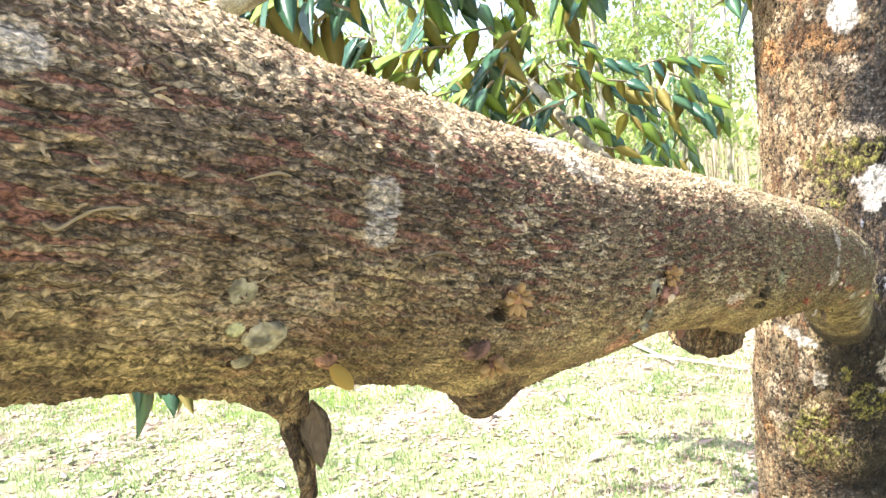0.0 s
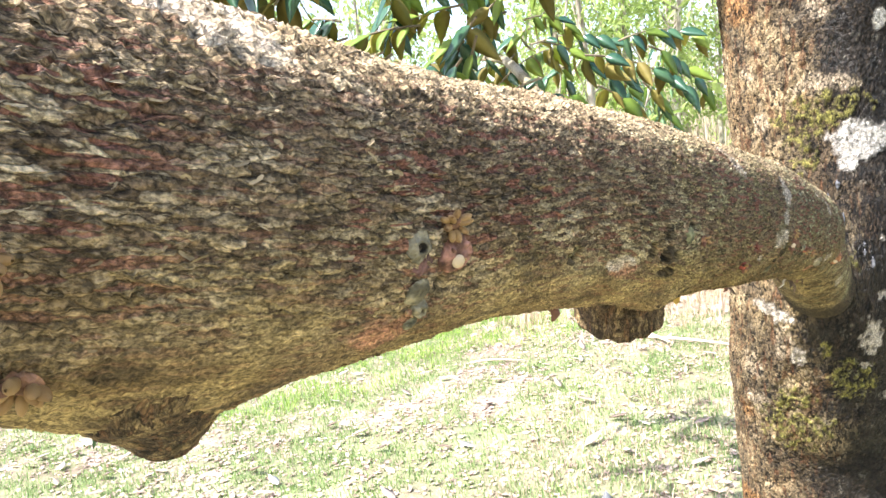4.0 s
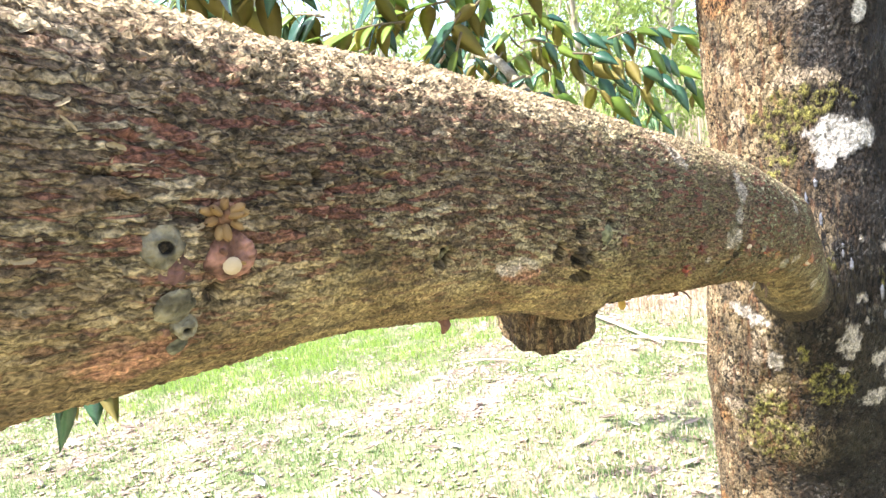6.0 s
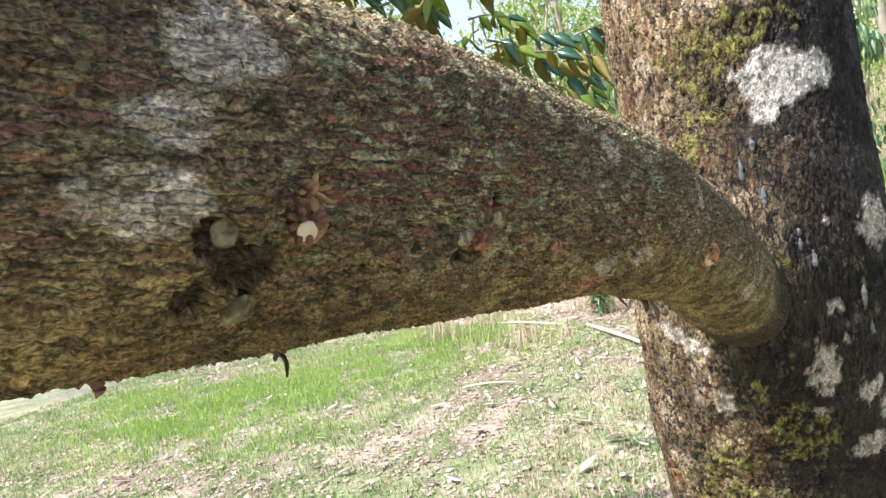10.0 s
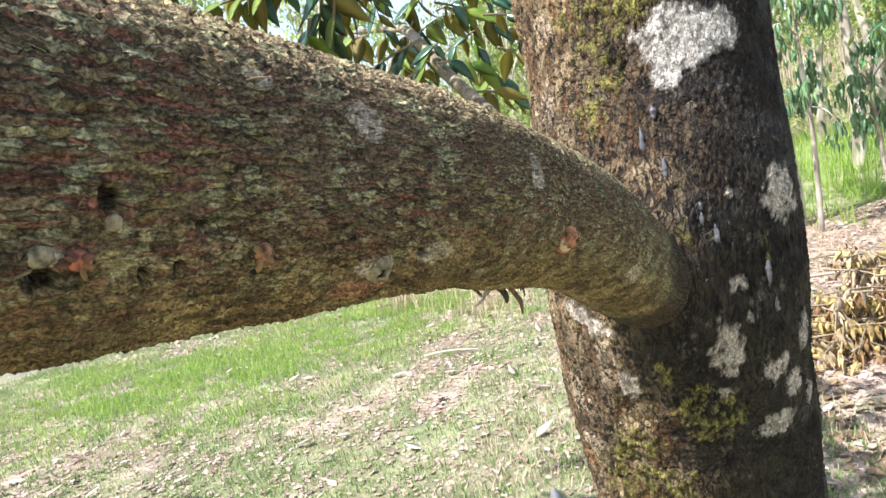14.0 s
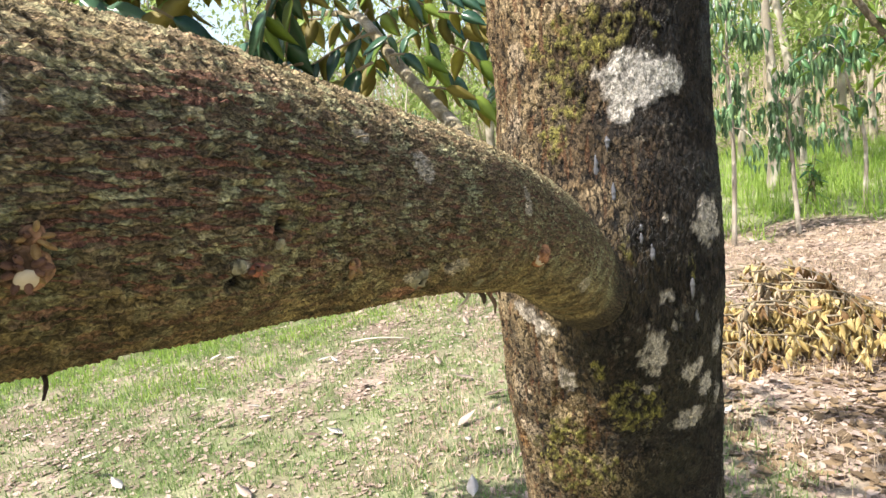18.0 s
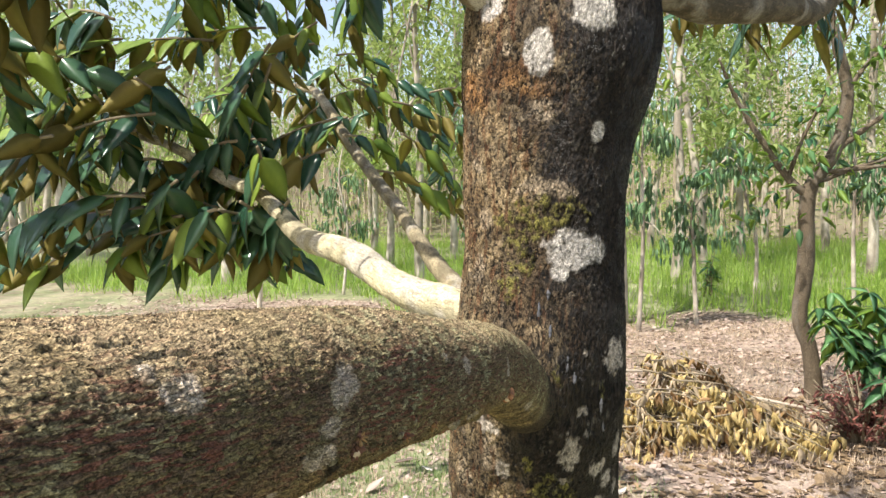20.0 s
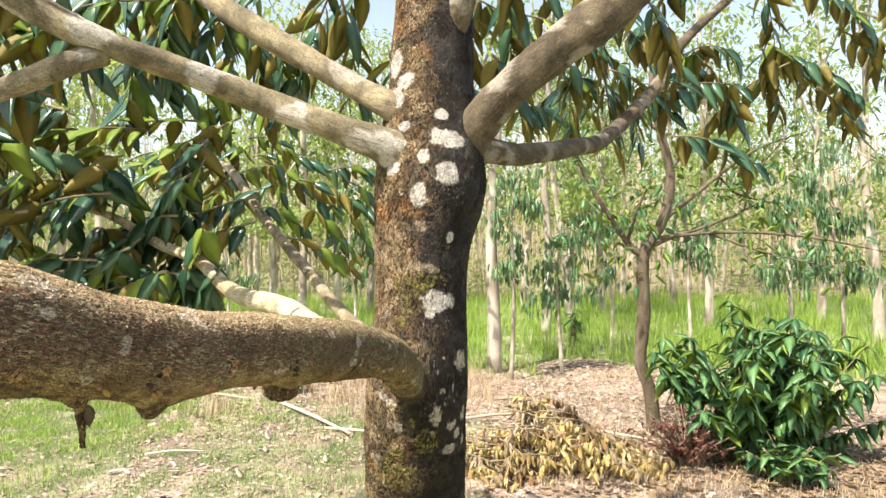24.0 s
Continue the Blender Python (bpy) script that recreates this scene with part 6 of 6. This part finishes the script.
def cluster(p, radius, buds, label, seed, pink=0.0, scar=False, long=0.9, base=0.6, down=0.15, core=(0.27, 0.14, 0.08), lean=0.3):
    """A cushion with a fan of buds on the limb."""
    place, out, along = on_limb(p, 0.0007)
    out = (out - along * lean).normalized()
    along = (along - out * along.dot(out)).normalized()
    r = np.random.default_rng(seed)
    cu = cushion(place, out, along, radius * base, radius * 0.38, core, "bud_cushion", label, seed)
    side = out.cross(along)
    for k in range(buds):
        a = 2.4 * k + r.normal(0, 0.25)
        fan = 0.35 + 0.75 * math.sqrt((k + 0.5) / buds)
        way = out * r.uniform(0.6, 1.1) + (along * math.cos(a) + side * math.sin(a)) * fan * 1.1 + Vector((0, 0, -down))
        foot = place + out * radius * 0.12 + (along * math.cos(a) + side * math.sin(a)) * radius * 0.28 * fan
        part("flower_bud", BUD_MESH_PINK if r.random() < pink else BUD_MESH if buds > 1 else BUD_MESH_YELLOW, cu, m=leaf_matrix(foot, way, out, radius * long * r.uniform(0.75, 1.1), r.uniform(0.55, 0.8) if buds > 1 else 0.5))
    if scar:
        q = place + out * radius * 0.36 - side * radius * 0.2
        part("cut_scar", mesh_from("cut_scar", *disc(q, out, along, radius * 0.3), CUT), cu, "pale round cut stalk")
    return cu


def ring_knob(p, radius, light, label, seed, tall=0.6, name="bark_knob"):
    """A raised bark ring round a dark hole."""
    place, out, along = on_limb(p)
    side = out.cross(along).normalized()
    n = 26
    profile = ((1.15, -0.2, 0), (1.0, 0.25, 0), (0.85, 0.75, 0), (0.62, 1.0, 0), (0.46, 0.85, 0), (0.36, 0.3, 1), (0.26, -0.2, 1), (0.0, -0.3, 1))
    v = np.array([place + (side * math.cos(b) + along * math.sin(b)) * radius * k + out * radius * tall * h for k, h, _ in profile for b in np.arange(n) / n * 2 * np.pi])
    v += (fractal(v, 700, seed)[:, None] - 0.5) * radius * 0.9 * np.array(out)
    v += np.array(side) * (fractal(v, 420, seed + 4)[:, None] - 0.5) * radius * 0.6
    i, j = np.meshgrid(np.arange(len(profile) - 1), np.arange(n), indexing="ij")
    j2 = (j + 1) % n
    f = np.stack([i * n + j, i * n + j2, (i + 1) * n + j2, (i + 1) * n + j], -1).reshape(-1, 4)
    tone = blend(np.tile(np.array(light) * 0.6, (len(v), 1)), np.array(light) * 1.2, step(0.35, 0.6, fractal(v, 900, seed + 2)))
    tone = blend(tone, [0.012, 0.010, 0.009], np.repeat([float(q[2]) for q in profile], n))
    return part(name, mesh_from(name, v, f, KNOB, tone=tone), tree, label)


def disc(q, out, along, r, n=14):
    side = out.cross(along).normalized()
    v = [q + out * r * 0.35] + [q + (side * math.cos(b) + along * math.sin(b)) * r + out * r * 0.3 for b in np.arange(n) / n * 2 * np.pi] + [q + (side * math.cos(b) + along * math.sin(b)) * r * 1.15 for b in np.arange(n) / n * 2 * np.pi]
    f3 = [(0, 1 + k, 1 + (k + 1) % n) for k in range(n)]
    f4 = [(1 + k, 1 + n + k, 1 + n + (k + 1) % n, 1 + (k + 1) % n) for k in range(n)]
    return np.array(v), [np.array(f3), np.array(f4)]


cluster((-0.1815, -0.7342, 1.537), 0.0038, 11, "cluster of small tan flower buds", 1)
cluster((-0.1905, -0.7275, 1.522), 0.0038, 9, "tan flower buds beside a purplish scar", 2, 0.1)
cluster((-0.1598, -0.6670, 1.5325), 0.0037, 10, "ochre flower buds in a small star", 3)
cluster((-0.1612, -0.6657, 1.527), 0.0040, 2, "reddish cushion with a cut stalk", 4, 0.5, scar=True, long=0.5, base=0.9, core=(0.30, 0.15, 0.11))
cluster((-0.0950, -0.4175, 1.500), 0.0032, 7, "reddish brown bud cushion", 5, 0.25, long=0.8)
cluster((-0.0972, -0.4185, 1.496), 0.0048, 10, "knobbly cushion of short buds with a cut stalk", 6, 0.5, scar=True, long=0.55, base=0.8, core=(0.30, 0.16, 0.09))
cluster((-0.1167, -0.483, 1.495), 0.0030, 6, "small red bud cushion", 7, 0.8, core=(0.36, 0.10, 0.07))
cluster((-0.1115, -0.4809, 1.502), 0.0025, 5, "small red bud cushion", 8, 0.8, core=(0.36, 0.10, 0.07))
cluster((-0.1281, -0.5488, 1.515), 0.0022, 4, "pinkish bud on a dark knot", 9, 0.4)
cluster((-0.0825, -0.3418, 1.481), 0.0030, 3, "two orange buds side by side", 10, 0.0, long=1.0, lean=0.6)
cluster((-0.0892, -0.374, 1.487), 0.0030, 5, "small reddish bud pair", 11, 0.6, core=(0.36, 0.13, 0.08))
cluster((-0.0585, -0.1985, 1.456), 0.0078, 9, "flat orange bud cushion with cut stalks", 12, 0.35, scar=True, long=0.42, base=0.72, core=(0.34, 0.16, 0.08), lean=1.3)
cluster((-0.2053, -0.7681, 1.531), 0.0042, 1, "large single yellow bud with its stalk", 13, 0.0, long=1.7, base=0.5, down=0.4)
cluster((-0.2202, -0.8235, 1.549), 0.0040, 8, "tan flower buds in a small cluster", 14)
cluster((-0.1689, -0.6722, 1.518), 0.0014, 2, "grey knob with an orange bud", 15, 0.2)
cluster((-0.075, -0.325, 1.476), 0.0012, 2, "tiny orange bud in the bark", 16, 0.2)
GREY_KNOB, PURPLE_KNOB = (0.26, 0.225, 0.145), (0.13, 0.068, 0.06)
ring_knob((-0.1678, -0.6689, 1.518), 0.0019, GREY_KNOB, "grey bark ring round a dark hole", 31, 0.9)
ring_knob((-0.1631, -0.6745, 1.5295), 0.0027, (0.22, 0.19, 0.13), "grey leaf scar with a dark eye", 33, 0.3)
cushion(*on_limb((-0.1638, -0.6725, 1.5265)), 0.0030, 0.0006, PURPLE_KNOB, "bark_knob", "dark purplish crust beside a leaf scar", 34)
ring_knob((-0.1508, -0.6157, 1.5205), 0.0024, (0.22, 0.19, 0.10), "mossy bark ring round a dark hole", 35, 0.6)
ring_knob((-0.0783, -0.3070, 1.4695), 0.0034, GREY_KNOB, "pale bark ring round a dark hole", 37, 0.5)
ring_knob((-0.0733, -0.2597, 1.459), 0.0022, (0.24, 0.20, 0.11), "small bark ring round a hole", 39, 0.5)
for k, (q, r, h, light, label) in enumerate((((-0.203, -0.7884, 1.546), 0.0026, 0.3, GREY_KNOB, "grey lumpy bark knob"), ((-0.2055, -0.782, 1.538), 0.0036, 0.35, (0.29, 0.25, 0.165), "pale round bark knob"), ((-0.2064, -0.7871, 1.54), 0.0014, 0.5, (0.33, 0.31, 0.16), "small pale bark knob"), ((-0.2105, -0.7823, 1.534), 0.0019, 0.4, GREY_KNOB, "grey lumpy bark knob"),
                                             ((-0.1661, -0.672, 1.521), 0.0030, 0.3, GREY_KNOB, "grey lumpy bark knob"), ((-0.1705, -0.6684, 1.515), 0.0015, 0.6, (0.28, 0.26, 0.17), "small pale bark knob"), ((-0.1905, -0.7359, 1.526), 0.0038, 0.35, PURPLE_KNOB, "purplish leaf scar"), ((-0.0897, -0.3785, 1.488), 0.0018, 0.5, GREY_KNOB, "grey lumpy bark knob"),
                                             ((-0.086, -0.3691, 1.491), 0.0014, 0.5, GREY_KNOB, "small pale bark knob"), ((-0.1837, -0.7357, 1.5335), 0.0026, 0.3, PURPLE_KNOB, "purplish leaf scar"), ((-0.1076, -0.4237, 1.484), 0.0030, 0.35, (0.20, 0.17, 0.09), "grey lumpy bark knob"), ((-0.1, -0.4307, 1.496), 0.0024, 0.4, (0.20, 0.18, 0.12), "grey lumpy bark knob"), ((-0.1308, -0.5578, 1.517), 0.0028, 0.4, (0.14, 0.135, 0.07), "mossy lump beside a dark knot"))):
    place, out, along = on_limb(q)
    cushion(place, out, along, r, r * h, light, "bark_knob", label, 40 + 3 * k)


def stub(rows, light, label, seed, name="branch_stub", amount=0.004):
    def make(tb):
        q = tb.points()
        t = blend(np.tile(np.array([0.11, 0.07, 0.035]) * light, (len(q), 1)), np.array([0.30, 0.21, 0.10]) * light, step(0.35, 0.65, fractal(q * np.array([3, 3, 1]), 120, seed + 3)))
        return blend(t, [0.02, 0.014, 0.009], 0.8 * step(0.52, 0.66, fractal(q * np.array([3, 3, 1]), 170, seed + 5)))
    return part(name, simple_tube(rows, 90, 48, STUB_BARK, make, lift=lambda tb: amount * (fractal(tb.points(), 120, seed) - 0.5) + amount * 0.7 * (fractal(tb.points(), 420, seed + 1) - 0.5), name=name), tree, label)


# curled strips of peeling bark
for rows in (((-0.2091, -0.8127, 1.558), (-0.2087, -0.8114, 1.557), (-0.2075, -0.8089, 1.558), (-0.2059, -0.8067, 1.559), (-0.2047, -0.8039, 1.559)), ((-0.1719, -0.6761, 1.564), (-0.1730, -0.6705, 1.5655), (-0.1741, -0.6649, 1.566)), ((-0.0785, -0.3408, 1.512), (-0.0778, -0.338, 1.5125), (-0.0774, -0.3357, 1.512)),
             ((-0.0979, -0.4358, 1.509), (-0.0969, -0.4319, 1.5105), (-0.096, -0.4278, 1.51)), ((-0.0618, -0.2761, 1.498), (-0.0612, -0.272, 1.4985), (-0.0607, -0.2684, 1.498)), ((-0.1895, -0.7600, 1.548), (-0.1880, -0.7560, 1.5485), (-0.1870, -0.7530, 1.548)), ((-0.1985, -0.7900, 1.562), (-0.1970, -0.7860, 1.563), (-0.1960, -0.7830, 1.5625))):
    pts = [on_limb(q, 0.0006)[0] for q in rows]
    part("bark_strip", simple_tube([(*q, 0.00008 + 0.00018 * math.sin(math.pi * (k + 0.4) / len(pts))) for k, q in enumerate(pts)], 20, 6, KNOT, lift=lambda tb: 0.0003 * (fractal(tb.points(), 900, 17) - 0.5), name="bark_strip"), tree, "thin curled strip of peeling bark")


# the three broken stubs under the limb, one with a dead leaf
stub([(-0.222, -0.768, 1.540, 0.0135), (-0.2235, -0.762, 1.527, 0.0088), (-0.2238, -0.758, 1.519, 0.0046), (-0.2236, -0.756, 1.511, 0.0027), (-0.2232, -0.755, 1.503, 0.0020), (-0.223, -0.755, 1.492, 0.0015)], 1.0, "tapering broken twig stub", 601, amount=0.003)
part("dead_leaf", mesh_from("dead_leaf", *(lambda q: (q[0] * 0.0142, q[1], [LITTER_DARK, LITTER_DARK], q[2]))(leaf_shape(0.5, 6, 0.5, -0.15))), tree, "curled brown dead leaf hanging from a stub", leaf_matrix((-0.2205, -0.7545, 1.5185), (0.0, 0.06, -1), (0.6, -0.7, 0), 1.0))
stub([(-0.2045, -0.700, 1.526, 0.0185), (-0.2060, -0.699, 1.518, 0.0180), (-0.208, -0.696, 1.508, 0.0128), (-0.2095, -0.6945, 1.499, 0.0062), (-0.2097, -0.6943, 1.4962, 0.0030)], 1.0, "short conical stub with crumbling tip", 611, amount=0.003)
stub([(-0.156, -0.527, 1.512, 0.0155), (-0.160, -0.522, 1.502, 0.0165), (-0.1625, -0.515, 1.490, 0.0180), (-0.164, -0.510, 1.4805, 0.0172), (-0.164, -0.510, 1.4780, 0.011)], 0.85, "thick sawn branch stub with dark end", 621, amount=0.005)
for p, q, r, label, mat in (((-0.167, -0.590, 1.504), (-0.1675, -0.5885, 1.4965), 0.0022, "tiny dried bud stalk", BUD_PINK), ((-0.1480, -0.448, 1.486), (-0.1483, -0.4468, 1.4776), 0.0014, "dry stalk of a hanging bud", BUD_PINK), ((-0.1270, -0.436, 1.480), (-0.1275, -0.4355, 1.4755), 0.0016, "tiny dry stalk", BUD_PINK),
                            ((-0.134, -0.390, 1.474), (-0.1236, -0.399, 1.4672), 0.0009, "bent dry stalk under the limb", DARK_WOOD), ((-0.136, -0.388, 1.474), (-0.1355, -0.389, 1.4685), 0.0014, "bent dry stalk under the limb", DARK_WOOD), ((-0.0925, -0.1935, 1.444), (-0.0905, -0.189, 1.432), 0.0024, "crumbled dry flower stalks", DARK_WOOD), ((-0.0895, -0.1855, 1.442), (-0.0879, -0.1783, 1.4243), 0.0017, "crumbled dry flower stalks", DARK_WOOD), ((-0.0935, -0.196, 1.441), (-0.099, -0.205, 1.435), 0.0013, "crumbled dry flower stalks", STICK)):
    a, b, r = Vector(p), Vector(q), r * 0.6
    part("dry_stalk", simple_tube([(*a, r * 0.8), (*((a * 2 + b) / 3), r), (*((a + b * 2) / 3 + Vector((0.0012, 0, 0))), r), (*b, r * 0.4)], 24, 9, mat, lift=lambda tb: 0.9 * r * (fractal(tb.points(), 700, 31) - 0.5), name="dry_stalk"), tree, label)
for k in range(7):
    a = Vector((-0.091 + rng.normal(0, 0.004), -0.190 + rng.normal(0, 0.004), 1.4425))
    b = a + Vector((rng.normal(0, 0.004), rng.normal(0, 0.003), -rng.uniform(0.004, 0.009)))
    part("dry_stalk", simple_tube([(*a, 0.0008), (*((a + b) / 2 + Vector((rng.normal(0, 0.0012), 0, 0))), 0.0007), (*b, 0.0003)], 10, 7, BUD_PINK if k % 2 else DARK_WOOD, name="dry_stalk"), tree)
part("hanging_bud", BUD_MESH_YELLOW, tree, "yellow dried bud hanging from the belly of the limb", leaf_matrix((-0.1483, -0.4466, 1.4780), (-0.10, 0.25, -1), (1, 0, 0), 0.0062, 0.5))
# clear resin runs on the trunk
RESIN_RUNS = (((-0.0442, -0.0076, 1.488), 0.018), ((-0.0352, -0.005, 1.503), 0.012), ((-0.0333, -0.009, 1.468), 0.016), ((-0.0169, -0.0066, 1.441), 0.007), ((-0.0175, -0.0066, 1.434), 0.009), ((-0.0103, -0.0042, 1.42), 0.014), ((0.0179, 0.0179, 1.388), 0.022), ((0.0197, 0.0248, 1.365), 0.012))
RESIN, rn, rl, rb = material("resin")
rb.inputs["Base Color"].default_value, rb.inputs["Roughness"].default_value, rb.inputs["IOR"].default_value = (0.10, 0.10, 0.11, 1), 0.12, 1.5
for k, (q, ln) in enumerate(RESIN_RUNS):
    a, out, along = on_skin(TRUNK, TRUNK_LIFT, q, 0.0002)
    up_rows = [(*(a - along * ln * 0.5), 0.0004), (*(a - along * ln * 0.2 + out * 0.0004), 0.0019), (*(a + along * ln * 0.2 + out * 0.0002), 0.0019), (*(a + along * ln * 0.5), 0.0003)]
    part("resin_run", simple_tube(up_rows, 24, 8, RESIN, lift=lambda tb: 0.0030 * (fractal(tb.points(), 330, 9) - 0.6), name="resin_run", upright=True), tree, "glossy dried resin run")
